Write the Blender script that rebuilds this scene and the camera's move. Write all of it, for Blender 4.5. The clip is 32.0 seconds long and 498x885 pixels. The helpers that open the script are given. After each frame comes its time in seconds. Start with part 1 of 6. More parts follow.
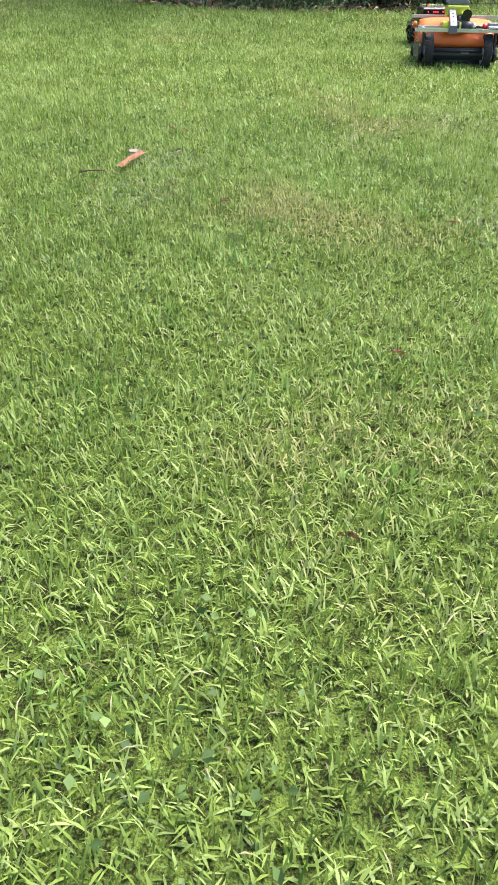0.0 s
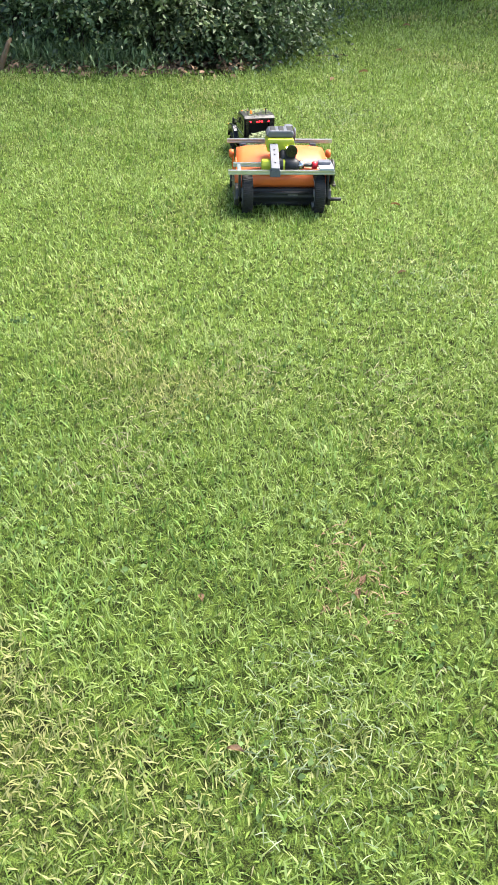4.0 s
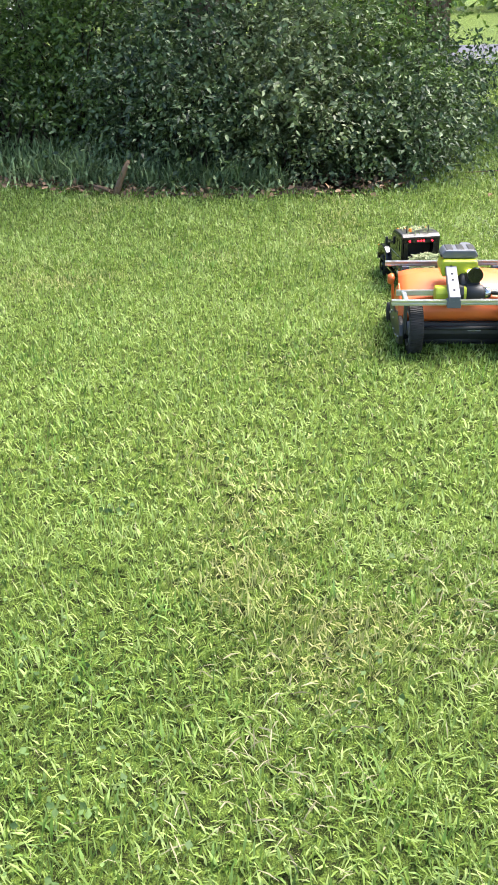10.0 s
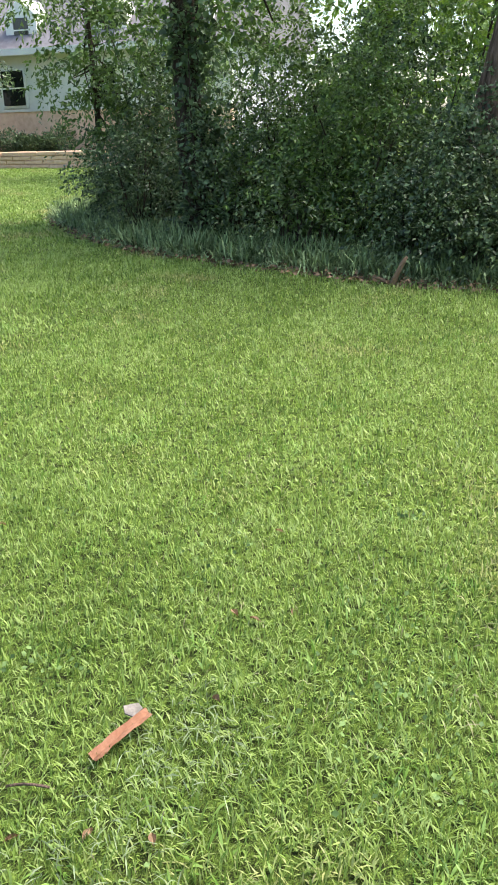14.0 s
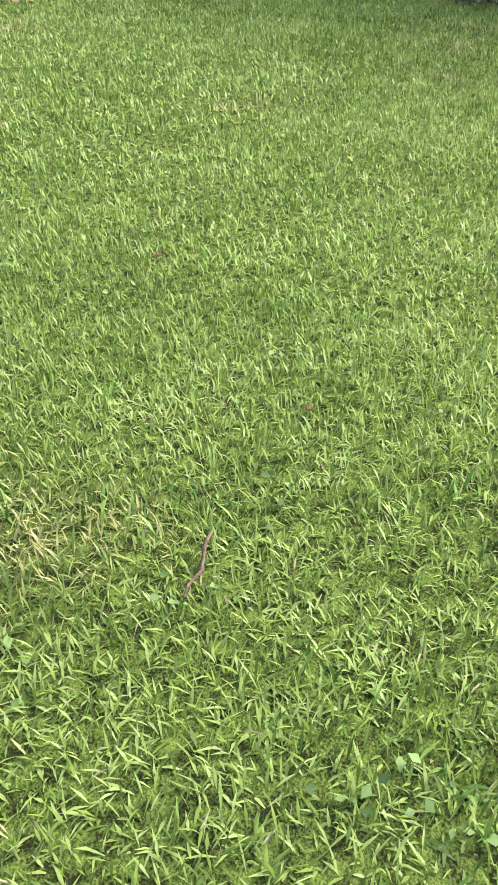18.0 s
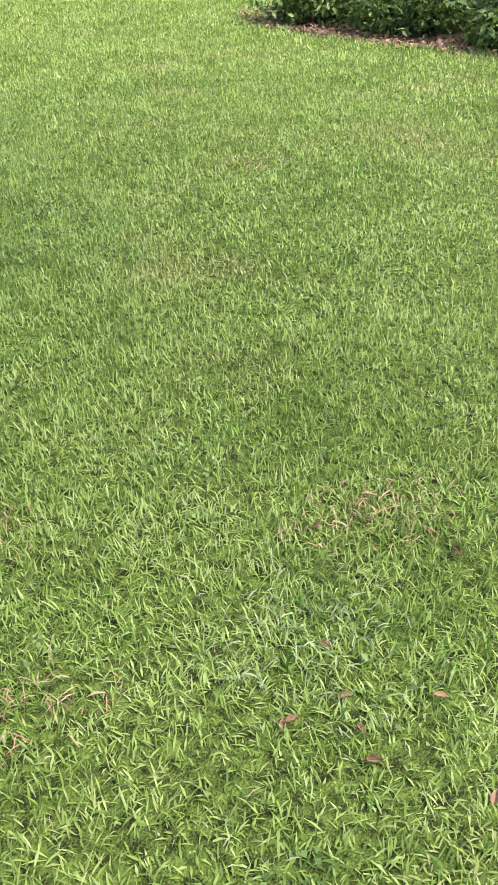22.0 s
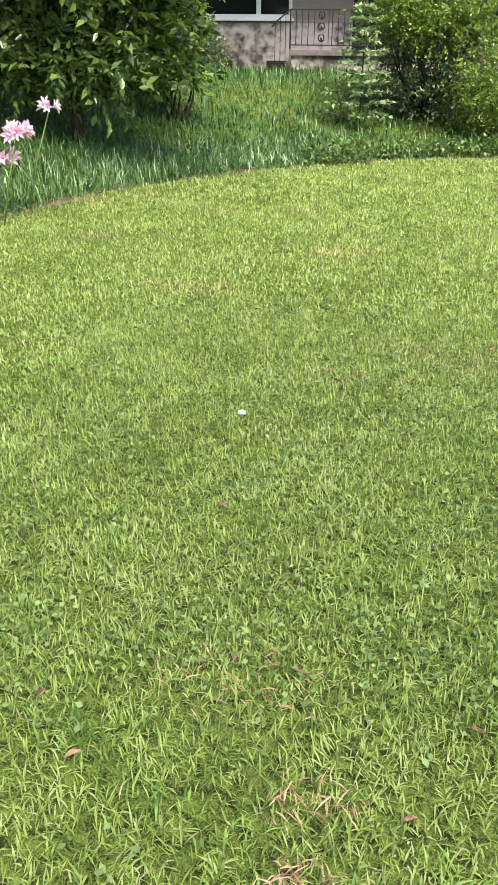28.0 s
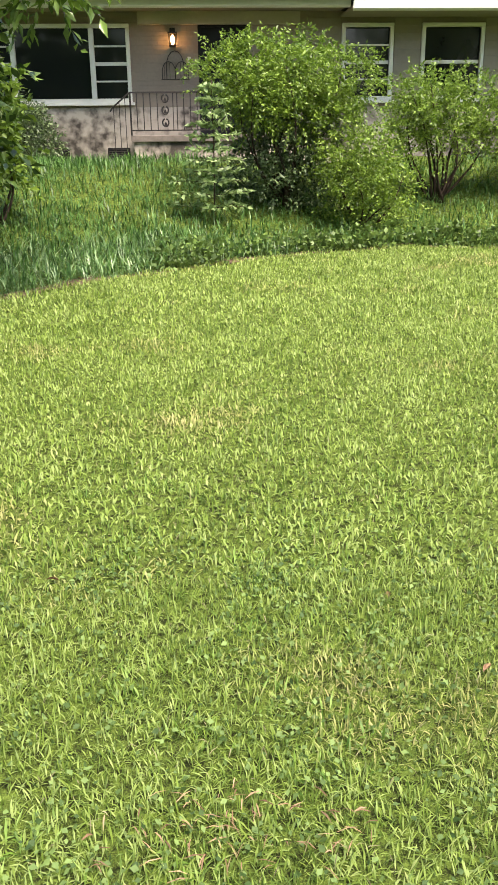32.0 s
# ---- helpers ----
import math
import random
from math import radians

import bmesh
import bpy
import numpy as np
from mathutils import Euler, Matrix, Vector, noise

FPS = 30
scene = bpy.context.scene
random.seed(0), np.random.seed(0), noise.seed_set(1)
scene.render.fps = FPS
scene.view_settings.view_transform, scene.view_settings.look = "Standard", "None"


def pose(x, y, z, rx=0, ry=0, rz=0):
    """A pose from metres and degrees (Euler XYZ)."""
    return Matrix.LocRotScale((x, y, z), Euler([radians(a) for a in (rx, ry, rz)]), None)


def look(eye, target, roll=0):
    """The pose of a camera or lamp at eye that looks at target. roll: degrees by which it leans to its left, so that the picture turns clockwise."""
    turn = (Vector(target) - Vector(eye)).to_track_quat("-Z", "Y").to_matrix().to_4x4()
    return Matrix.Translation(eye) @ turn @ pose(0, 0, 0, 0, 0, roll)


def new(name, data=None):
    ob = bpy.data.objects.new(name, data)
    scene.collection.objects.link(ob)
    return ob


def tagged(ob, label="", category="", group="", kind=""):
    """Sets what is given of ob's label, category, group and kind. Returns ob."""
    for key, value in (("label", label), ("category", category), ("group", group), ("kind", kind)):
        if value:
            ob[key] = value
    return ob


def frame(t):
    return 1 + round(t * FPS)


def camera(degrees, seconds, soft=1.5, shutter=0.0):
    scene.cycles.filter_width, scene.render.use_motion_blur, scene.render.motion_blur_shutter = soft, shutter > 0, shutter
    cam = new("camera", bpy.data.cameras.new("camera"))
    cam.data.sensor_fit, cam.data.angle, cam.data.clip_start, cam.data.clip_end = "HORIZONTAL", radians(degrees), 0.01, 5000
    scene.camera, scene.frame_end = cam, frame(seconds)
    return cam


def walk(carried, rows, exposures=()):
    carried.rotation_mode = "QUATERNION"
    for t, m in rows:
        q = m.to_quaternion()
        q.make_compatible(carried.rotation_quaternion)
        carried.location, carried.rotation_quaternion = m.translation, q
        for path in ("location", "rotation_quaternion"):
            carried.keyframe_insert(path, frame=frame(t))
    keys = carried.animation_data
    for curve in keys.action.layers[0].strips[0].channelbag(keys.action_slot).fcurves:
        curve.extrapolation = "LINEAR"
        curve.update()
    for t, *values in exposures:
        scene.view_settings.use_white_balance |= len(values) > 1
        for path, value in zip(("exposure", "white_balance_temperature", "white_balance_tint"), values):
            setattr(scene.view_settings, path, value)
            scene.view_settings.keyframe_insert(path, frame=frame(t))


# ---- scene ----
def aim(x, y, z, yaw, pitch, roll):
    """Camera pose from its place and its yaw, pitch and roll in degrees."""
    return pose(x, y, z, 0, 0, yaw) @ pose(0, 0, 0, 90 + pitch) @ pose(0, 0, 0, 0, 0, roll)


cam = camera(32.78, 32.0, 1.5)
walk(cam, [
    (0.0, aim(-1.375, -0.327, 0.976, -85.76, -33.05, 0.62)),
    (0.5, aim(-0.848, -0.352, 0.933, -87.64, -33.74, 0.83)),
    (1.0, aim(-0.636, -0.380, 0.937, -88.76, -33.85, 0.97)),
    (1.5, aim(-0.417, -0.494, 0.964, -89.85, -33.53, 0.75)),
    (2.0, aim(-0.278, -0.569, 0.974, -91.04, -33.08, 0.76)),
    (2.5, aim(0.030, -0.589, 1.018, -92.20, -32.64, 0.73)),
    (3.0, aim(0.211, -0.633, 1.036, -93.19, -32.07, 0.90)),
    (3.5, aim(0.479, -0.706, 1.327, -93.77, -35.02, 1.24)),
    (4.0, aim(0.415, -0.736, 1.697, -94.43, -36.19, 1.68)),
    (4.5, aim(0.660, -0.783, 1.724, -94.96, -35.50, 1.34)),
    (6.5, aim(0.983, -0.869, 1.532, -97.10, -33.87, 1.36)),
    (7.0, aim(1.158, -0.876, 1.478, -96.88, -34.51, 1.73)),
    (7.5, aim(1.405, -0.929, 1.486, -96.10, -34.61, 1.85)),
    (8.0, aim(1.408, -0.877, 1.464, -93.91, -31.57, 0.98)),
    (8.5, aim(1.347, -0.747, 1.415, -91.32, -28.72, 0.31)),
    (9.0, aim(1.369, -0.638, 1.372, -88.93, -28.29, -0.22)),
    (9.5, aim(1.510, -0.571, 1.366, -87.16, -28.39, -0.87)),
    (10.0, aim(1.524, -0.558, 1.346, -86.21, -28.17, -1.48)),
    (10.5, aim(1.513, -0.550, 1.359, -86.19, -28.01, -1.40)),
    (11.0, aim(1.263, -0.540, 1.370, -86.00, -25.65, -0.74)),
    (11.5, aim(1.037, -0.505, 1.391, -84.97, -23.84, 0.13)),
    (12.0, aim(0.940, -0.483, 1.402, -82.75, -22.94, 0.30)),
    (12.5, aim(0.881, -0.470, 1.414, -79.72, -22.20, -0.27)),
    (13.0, aim(0.865, -0.457, 1.413, -76.62, -21.71, -0.95)),
    (13.5, aim(0.784, -0.458, 1.418, -73.48, -21.04, -1.49)),
    (14.0, aim(0.768, -0.422, 1.408, -70.22, -21.26, -1.89)),
    (14.5, aim(0.763, -0.405, 1.405, -66.77, -21.97, -2.64)),
    (15.0, aim(0.760, -0.386, 1.397, -63.35, -22.77, -3.33)),
    (15.5, aim(0.788, -0.354, 1.395, -60.50, -23.45, -3.94)),
    (17.5, aim(1.771, 0.661, 0.989, -56.65, -34.73, -0.44)),
    (18.0, aim(1.771, 0.667, 0.990, -56.57, -34.78, -0.15)),
    (18.5, aim(1.741, 0.678, 0.978, -55.91, -35.10, 0.07)),
    (19.0, aim(1.684, 0.708, 0.965, -54.16, -35.58, 0.23)),
    (19.5, aim(1.467, 0.710, 0.995, -50.90, -35.65, 0.38)),
    (20.0, aim(1.114, 0.583, 1.139, -47.60, -35.15, 0.77)),
    (20.5, aim(0.772, 0.388, 1.286, -44.05, -34.48, 0.92)),
    (21.0, aim(0.626, 0.364, 1.391, -39.38, -34.59, 0.96)),
    (21.5, aim(0.502, 0.379, 1.384, -33.36, -34.50, 0.69)),
    (22.0, aim(0.389, 0.303, 1.366, -24.97, -33.40, -0.14)),
    (22.5, aim(0.415, 0.195, 1.351, -17.21, -32.53, -0.24)),
    (23.0, aim(0.350, -0.114, 1.350, -10.03, -29.10, -0.32)),
    (23.5, aim(0.337, -0.103, 1.353, -3.69, -26.86, -0.20)),
    (24.0, aim(0.336, 0.071, 1.406, 3.32, -26.66, -0.85)),
    (24.5, aim(0.284, 0.342, 1.406, 6.94, -26.25, 2.05)),
    (26.5, aim(0.185, 1.322, 1.409, 13.29, -24.32, -0.27)),
    (27.0, aim(0.246, 1.562, 1.394, 10.17, -24.61, 0.30)),
    (27.5, aim(0.228, 1.871, 1.392, 7.46, -24.58, 0.52)),
    (28.0, aim(0.223, 2.136, 1.402, 4.55, -24.77, 0.51)),
    (28.5, aim(0.258, 2.422, 1.400, 2.44, -24.14, -0.01)),
    (29.0, aim(0.279, 2.685, 1.410, -0.10, -23.06, -0.24)),
    (29.5, aim(0.216, 3.026, 1.413, -2.36, -23.45, 0.02)),
    (30.0, aim(0.231, 3.294, 1.389, -3.55, -23.00, 0.51)),
    (30.5, aim(0.298, 3.602, 1.402, -3.68, -21.76, 0.80)),
    (31.0, aim(0.329, 3.879, 1.380, -4.17, -22.01, 0.70)),
    (31.5, aim(0.306, 4.230, 1.407, -4.22, -20.73, 0.11)),
    (32.0, aim(0.350, 4.454, 1.406, -4.11, -19.85, -0.71)),
], [(0.0, 1.78, 6550, 15), (2.0, 1.85, 6600, 14), (4.0, 1.90, 6600, 11), (7.0, 1.85, 6550, 12), (9.0, 1.95, 6550, 13), (11.0, 1.95, 6500, 13), (13.5, 1.80, 6600, 9), (15.5, 1.55, 6700, 10), (18.0, 1.75, 6500, 16), (20.0, 1.75, 6500, 15), (21.0, 1.60, 6400, 15), (22.0, 1.72, 6500, 17), (23.0, 1.55, 6500, 20), (24.0, 1.65, 6500, 20), (27.0, 1.75, 6600, 17), (30.0, 1.62, 7200, 17), (32.0, 1.68, 7400, 15)])

# ---- light ----
world = bpy.data.worlds.new("sky")
scene.world = world
world.use_nodes = True
_nt = world.node_tree
_sky = _nt.nodes.new("ShaderNodeTexSky")
_sky.sky_type = "NISHITA"
_sky.sun_disc = False
_sky.sun_elevation = radians(60)
_sky.sun_rotation = radians(143)
_sky.dust_density = 1.5
_nt.links.new(_sky.outputs[0], _nt.nodes["Background"].inputs[0])
_nt.nodes["Background"].inputs[1].default_value = 0.13

sun_data = bpy.data.lights.new("sun", "SUN")
sun_data.energy = 3.4
sun_data.angle = radians(34)
sun_data.color = (1.0, 0.95, 0.88)
sun = new("sun", sun_data)
_az, _el = radians(143), radians(60)
sun.matrix_world = look((math.sin(_az) * math.cos(_el) * 40, math.cos(_az) * math.cos(_el) * 40, math.sin(_el) * 40), (0, 0, 0))

# ---- materials ----


def mat(name, col, rough=0.6, metal=0.0, var=0.12, scale=30.0, bump=0.1, spec=0.5, col2=None, island=False, drift=0.3, trans=0.0, coat=0.0):
    """A surface with grain and blotches at two scales; island: each loose piece has its own shade."""
    m = bpy.data.materials.new(name)
    m.use_nodes = True
    nt = m.node_tree
    n, l = nt.nodes, nt.links
    b = n["Principled BSDF"]
    b.inputs["Roughness"].default_value = rough
    b.inputs["Metallic"].default_value = metal
    b.inputs["Specular IOR Level"].default_value = spec
    b.inputs["Coat Weight"].default_value = coat
    tc = n.new("ShaderNodeTexCoord")
    n1 = n.new("ShaderNodeTexNoise")
    n1.inputs["Scale"].default_value = scale
    n1.inputs["Detail"].default_value = 5
    l.new(tc.outputs["Object"], n1.inputs["Vector"])
    n2 = n.new("ShaderNodeTexNoise")
    n2.inputs["Scale"].default_value = scale * 0.13
    n2.inputs["Detail"].default_value = 3
    l.new(tc.outputs["Object"], n2.inputs["Vector"])
    add = n.new("ShaderNodeMath")
    add.operation = "MULTIPLY_ADD"
    l.new(n1.outputs[0], add.inputs[0])
    add.inputs[1].default_value = 0.5
    half = n.new("ShaderNodeMath")
    half.operation = "MULTIPLY"
    l.new(n2.outputs[0], half.inputs[0])
    half.inputs[1].default_value = 0.5
    l.new(half.outputs[0], add.inputs[2])
    fac = add.outputs[0]
    if island:
        geo = n.new("ShaderNodeNewGeometry")
        mx = n.new("ShaderNodeMath")
        mx.operation = "MULTIPLY_ADD"
        l.new(geo.outputs["Random Per Island"], mx.inputs[0])
        mx.inputs[1].default_value = 1 - drift
        q = n.new("ShaderNodeMath")
        q.operation = "MULTIPLY"
        l.new(fac, q.inputs[0])
        q.inputs[1].default_value = drift
        l.new(q.outputs[0], mx.inputs[2])
        fac = mx.outputs[0]
    ramp = n.new("ShaderNodeValToRGB")
    a = [max(0.0, c * (1 - var)) for c in col]
    z = col2 or [min(1.0, c * (1 + var)) for c in col]
    ramp.color_ramp.elements[0].color = (*a, 1)
    ramp.color_ramp.elements[1].color = (*z, 1)
    ramp.color_ramp.elements[0].position = 0.15 if island else 0.3
    ramp.color_ramp.elements[1].position = 0.9 if island else 0.7
    l.new(fac, ramp.inputs[0])
    l.new(ramp.outputs[0], b.inputs["Base Color"])
    if bump:
        bp = n.new("ShaderNodeBump")
        bp.inputs["Strength"].default_value = bump
        bp.inputs["Distance"].default_value = 0.01
        l.new(n1.outputs[0], bp.inputs["Height"])
        l.new(bp.outputs[0], b.inputs["Normal"])
    if trans:
        tr = n.new("ShaderNodeBsdfTranslucent")
        l.new(ramp.outputs[0], tr.inputs[0])
        mixs = n.new("ShaderNodeMixShader")
        mixs.inputs[0].default_value = trans
        l.new(b.outputs[0], mixs.inputs[1])
        l.new(tr.outputs[0], mixs.inputs[2])
        l.new(mixs.outputs[0], n["Material Output"].inputs[0])
    return m


def bark_material(name="tree_bark", dark=(0.03, 0.022, 0.017), light=(0.085, 0.062, 0.047)):
    """Bark with long upright ridges."""
    m = mat(name, dark, 1.0, var=0.3, scale=16, bump=0, col2=light, spec=0.05)
    nt = m.node_tree
    tc = nt.nodes.new("ShaderNodeTexCoord")
    mp = nt.nodes.new("ShaderNodeMapping")
    mp.inputs["Scale"].default_value = (1, 1, 0.14)
    nz = nt.nodes.new("ShaderNodeTexNoise")
    nz.inputs["Scale"].default_value = 22
    nz.inputs["Detail"].default_value = 6
    bp = nt.nodes.new("ShaderNodeBump")
    bp.inputs["Strength"].default_value = 1.0
    bp.inputs["Distance"].default_value = 0.05
    nt.links.new(tc.outputs["Object"], mp.inputs[0])
    nt.links.new(mp.outputs[0], nz.inputs["Vector"])
    nt.links.new(nz.outputs[0], bp.inputs["Height"])
    nt.links.new(bp.outputs[0], nt.nodes["Principled BSDF"].inputs["Normal"])
    ramp = [q for q in nt.nodes if q.type == "VALTORGB"][0]
    nt.links.new(nz.outputs[0], ramp.inputs[0])
    return m


def brick_material():
    """Painted brickwork: courses show as shallow joints."""
    m = mat("painted_brick", (0.25, 0.205, 0.165), 0.8, var=0.12, scale=20, bump=0)
    nt = m.node_tree
    tc = nt.nodes.new("ShaderNodeTexCoord")
    mp = nt.nodes.new("ShaderNodeMapping")
    mp.inputs["Rotation"].default_value = (radians(90), 0, 0)
    br = nt.nodes.new("ShaderNodeTexBrick")
    br.inputs["Scale"].default_value = 1.0
    br.inputs["Brick Width"].default_value = 0.21
    br.inputs["Row Height"].default_value = 0.075
    br.inputs["Mortar Size"].default_value = 0.006
    br.inputs["Color1"].default_value = (1, 1, 1, 1)
    br.inputs["Color2"].default_value = (0.8, 0.8, 0.8, 1)
    br.inputs["Mortar"].default_value = (0.2, 0.2, 0.2, 1)
    bp = nt.nodes.new("ShaderNodeBump")
    bp.inputs["Strength"].default_value = 0.7
    bp.inputs["Distance"].default_value = 0.02
    nt.links.new(tc.outputs["Object"], mp.inputs[0])
    nt.links.new(mp.outputs[0], br.inputs["Vector"])
    nt.links.new(br.outputs["Color"], bp.inputs["Height"])
    nt.links.new(bp.outputs[0], nt.nodes["Principled BSDF"].inputs["Normal"])
    return m


def lawn_material():
    m = mat("lawn_soil", (0.034, 0.042, 0.012), rough=0.95, scale=230, bump=1.0, var=0.3, col2=(0.15, 0.22, 0.04), spec=0.1)
    ramp = [q for q in m.node_tree.nodes if q.type == "VALTORGB"][0]
    ramp.color_ramp.elements[0].position, ramp.color_ramp.elements[1].position = 0.41, 0.6
    return m


def grass_material(name, dark, mid, light, dry, dry_at=0.62, rough=0.5, trans=0.3):
    """Grass: every blade its own shade, drifting in patches, with dry spots."""
    m = bpy.data.materials.new(name)
    m.use_nodes = True
    n, l = m.node_tree.nodes, m.node_tree.links
    b = n["Principled BSDF"]
    b.inputs["Roughness"].default_value = rough
    b.inputs["Specular IOR Level"].default_value = 0.35
    geo = n.new("ShaderNodeNewGeometry")
    tc = n.new("ShaderNodeTexCoord")

    def noise(scale, detail):
        q = n.new("ShaderNodeTexNoise")
        q.inputs["Scale"].default_value = scale
        q.inputs["Detail"].default_value = detail
        l.new(tc.outputs["Object"], q.inputs["Vector"])
        return q.outputs[0]

    def math_node(op, x, y, z=None):
        q = n.new("ShaderNodeMath")
        q.operation = op
        for i, s in enumerate((x, y, z)):
            if s is None:
                continue
            if isinstance(s, float):
                q.inputs[i].default_value = s
            else:
                l.new(s, q.inputs[i])
        return q.outputs[0]

    patch = noise(1.6, 4)
    fine = noise(9.0, 3)
    both = math_node("MULTIPLY_ADD", fine, 1.1, math_node("MULTIPLY_ADD", patch, 0.8, -0.7))
    fac = math_node("MULTIPLY_ADD", geo.outputs["Random Per Island"], 0.58, both)
    ramp = n.new("ShaderNodeValToRGB")
    e = ramp.color_ramp.elements
    e[0].position, e[0].color = 0.2, (*dark, 1)
    e[1].position, e[1].color = 0.8, (*light, 1)
    q = e.new(0.5)
    q.color = (*mid, 1)
    l.new(fac, ramp.inputs[0])
    spots = n.new("ShaderNodeMapRange")
    spots.inputs[1].default_value = dry_at
    spots.inputs[2].default_value = dry_at + 0.1
    spots.inputs[4].default_value = 0.7
    l.new(math_node("MULTIPLY_ADD", geo.outputs["Random Per Island"], 0.16, noise(0.9, 5)), spots.inputs[0])
    mix = n.new("ShaderNodeMixRGB")
    mix.inputs[2].default_value = (*dry, 1)
    l.new(spots.outputs[0], mix.inputs[0])
    l.new(ramp.outputs[0], mix.inputs[1])
    l.new(mix.outputs[0], b.inputs["Base Color"])
    tr = n.new("ShaderNodeBsdfTranslucent")
    l.new(mix.outputs[0], tr.inputs[0])
    ms = n.new("ShaderNodeMixShader")
    ms.inputs[0].default_value = trans
    l.new(b.outputs[0], ms.inputs[1])
    l.new(tr.outputs[0], ms.inputs[2])
    l.new(ms.outputs[0], n["Material Output"].inputs[0])
    return m


M = {
    "lawn": lawn_material(),
    "grass": grass_material("grass_blade", (0.095, 0.16, 0.028), (0.22, 0.322, 0.055), (0.325, 0.42, 0.13), (0.42, 0.37, 0.16), 0.68),
    "thatch": mat("dry_clipping", (0.19, 0.18, 0.08), 0.8, var=0.4, scale=3, bump=0, col2=(0.36, 0.34, 0.18), island=True),
    "tuft": grass_material("tuft_blade", (0.06, 0.14, 0.02), (0.17, 0.30, 0.045), (0.31, 0.45, 0.12), (0.30, 0.34, 0.12), 0.8),
    "litter": mat("dry_litter", (0.10, 0.055, 0.03), 0.8, var=0.5, scale=9, bump=0, col2=(0.36, 0.22, 0.12), island=True),
    "bed_grass": grass_material("bed_blade", (0.016, 0.055, 0.010), (0.05, 0.13, 0.026), (0.125, 0.245, 0.066), (0.12, 0.18, 0.06), 0.8, 0.4, 0.25),
    "mulch": mat("leaf_mulch", (0.075, 0.05, 0.03), 0.95, var=0.6, scale=60, bump=0.8, col2=(0.17, 0.11, 0.06)),
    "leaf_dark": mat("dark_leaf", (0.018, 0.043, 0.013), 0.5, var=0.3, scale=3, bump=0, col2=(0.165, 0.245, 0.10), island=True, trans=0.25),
    "leaf_mid": mat("mid_leaf", (0.055, 0.11, 0.022), 0.5, var=0.4, scale=3, bump=0, col2=(0.175, 0.28, 0.06), island=True, trans=0.3),
    "leaf_lime": mat("lime_leaf", (0.09, 0.18, 0.02), 0.45, var=0.4, scale=3, bump=0, col2=(0.25, 0.385, 0.05), island=True, trans=0.35),
    "leaf_gloss": mat("glossy_leaf", (0.035, 0.08, 0.018), 0.25, var=0.4, scale=3, bump=0, col2=(0.19, 0.30, 0.065), island=True, trans=0.22),
    "leaf_grey": mat("olive_leaf", (0.055, 0.085, 0.03), 0.55, var=0.3, scale=3, bump=0, col2=(0.23, 0.30, 0.12), island=True, trans=0.2),
    "leaf_sap": mat("sapling_leaf", (0.13, 0.23, 0.07), 0.4, var=0.3, scale=3, bump=0, col2=(0.38, 0.51, 0.22), island=True, trans=0.3),
    "border": mat("strap_leaf", (0.09, 0.165, 0.05), 0.6, var=0.4, scale=3, bump=0, col2=(0.40, 0.51, 0.24), spec=0.25, island=True, trans=0.2),
    "edge_grass": grass_material("edge_blade", (0.035, 0.088, 0.024), (0.115, 0.215, 0.075), (0.30, 0.42, 0.22), (0.3, 0.33, 0.2), 0.85, 0.28, 0.25),
    "dead": mat("dead_grass", (0.20, 0.10, 0.05), 0.8, var=0.4, scale=3, bump=0, col2=(0.46, 0.30, 0.17), island=True),
    "cut": mat("fresh_clipping", (0.13, 0.19, 0.07), 0.6, var=0.4, scale=3, bump=0, col2=(0.33, 0.40, 0.21), island=True, trans=0.2),
    "weed": mat("clover_leaf", (0.07, 0.15, 0.03), 0.7, var=0.4, scale=3, bump=0, col2=(0.23, 0.35, 0.10), island=True, trans=0.25),
    "bark": bark_material(),
    # darkened so that the colour carries the crown's shade on the trunk
    "bark_shaded": bark_material("shaded_trunk_bark", (0.014, 0.010, 0.008), (0.05, 0.036, 0.028)),
    "bark_pale": bark_material("reddish_bark", (0.085, 0.056, 0.042), (0.25, 0.17, 0.125)),
    "bark_red": bark_material("red_brown_bark", (0.12, 0.078, 0.056), (0.36, 0.24, 0.175)),
    "brick": mat("taupe_brick", (0.23, 0.185, 0.15), 0.85, var=0.15, scale=25, bump=0.3),
    "stucco": mat("stained_stucco", (0.10, 0.082, 0.07), 0.9, var=0.4, scale=7, bump=0.5, col2=(0.44, 0.385, 0.33)),
    "siding": mat("taupe_siding", (0.27, 0.235, 0.18), 0.7, var=0.1, scale=14, bump=0.1),
    "siding2": mat("pale_taupe_board", (0.40, 0.36, 0.28), 0.6, var=0.1, scale=14, bump=0.1),
    "brickwall": brick_material(),
    "white": mat("white_trim", (0.72, 0.71, 0.64), 0.5, var=0.06, scale=10, bump=0.05),
    "dark_door": mat("dark_door_paint", (0.014, 0.014, 0.016), 0.6, scale=12, bump=0.05, spec=0.2),
    "iron": mat("wrought_iron", (0.016, 0.012, 0.011), 0.6, metal=0.3, scale=40),
    "concrete": mat("grey_concrete", (0.32, 0.29, 0.26), 0.9, scale=18, bump=0.4, var=0.25),
    "roof": mat("shingle_roof", (0.10, 0.09, 0.085), 0.95, scale=12, bump=0.6, var=0.3),
    "glass": mat("window_glass", (0.01, 0.013, 0.012), 0.06, scale=3, bump=0.02, spec=0.4),
}

for _q in M["stucco"].node_tree.nodes:
    if _q.type == "VALTORGB":
        _q.color_ramp.elements[0].position, _q.color_ramp.elements[1].position = 0.42, 0.58

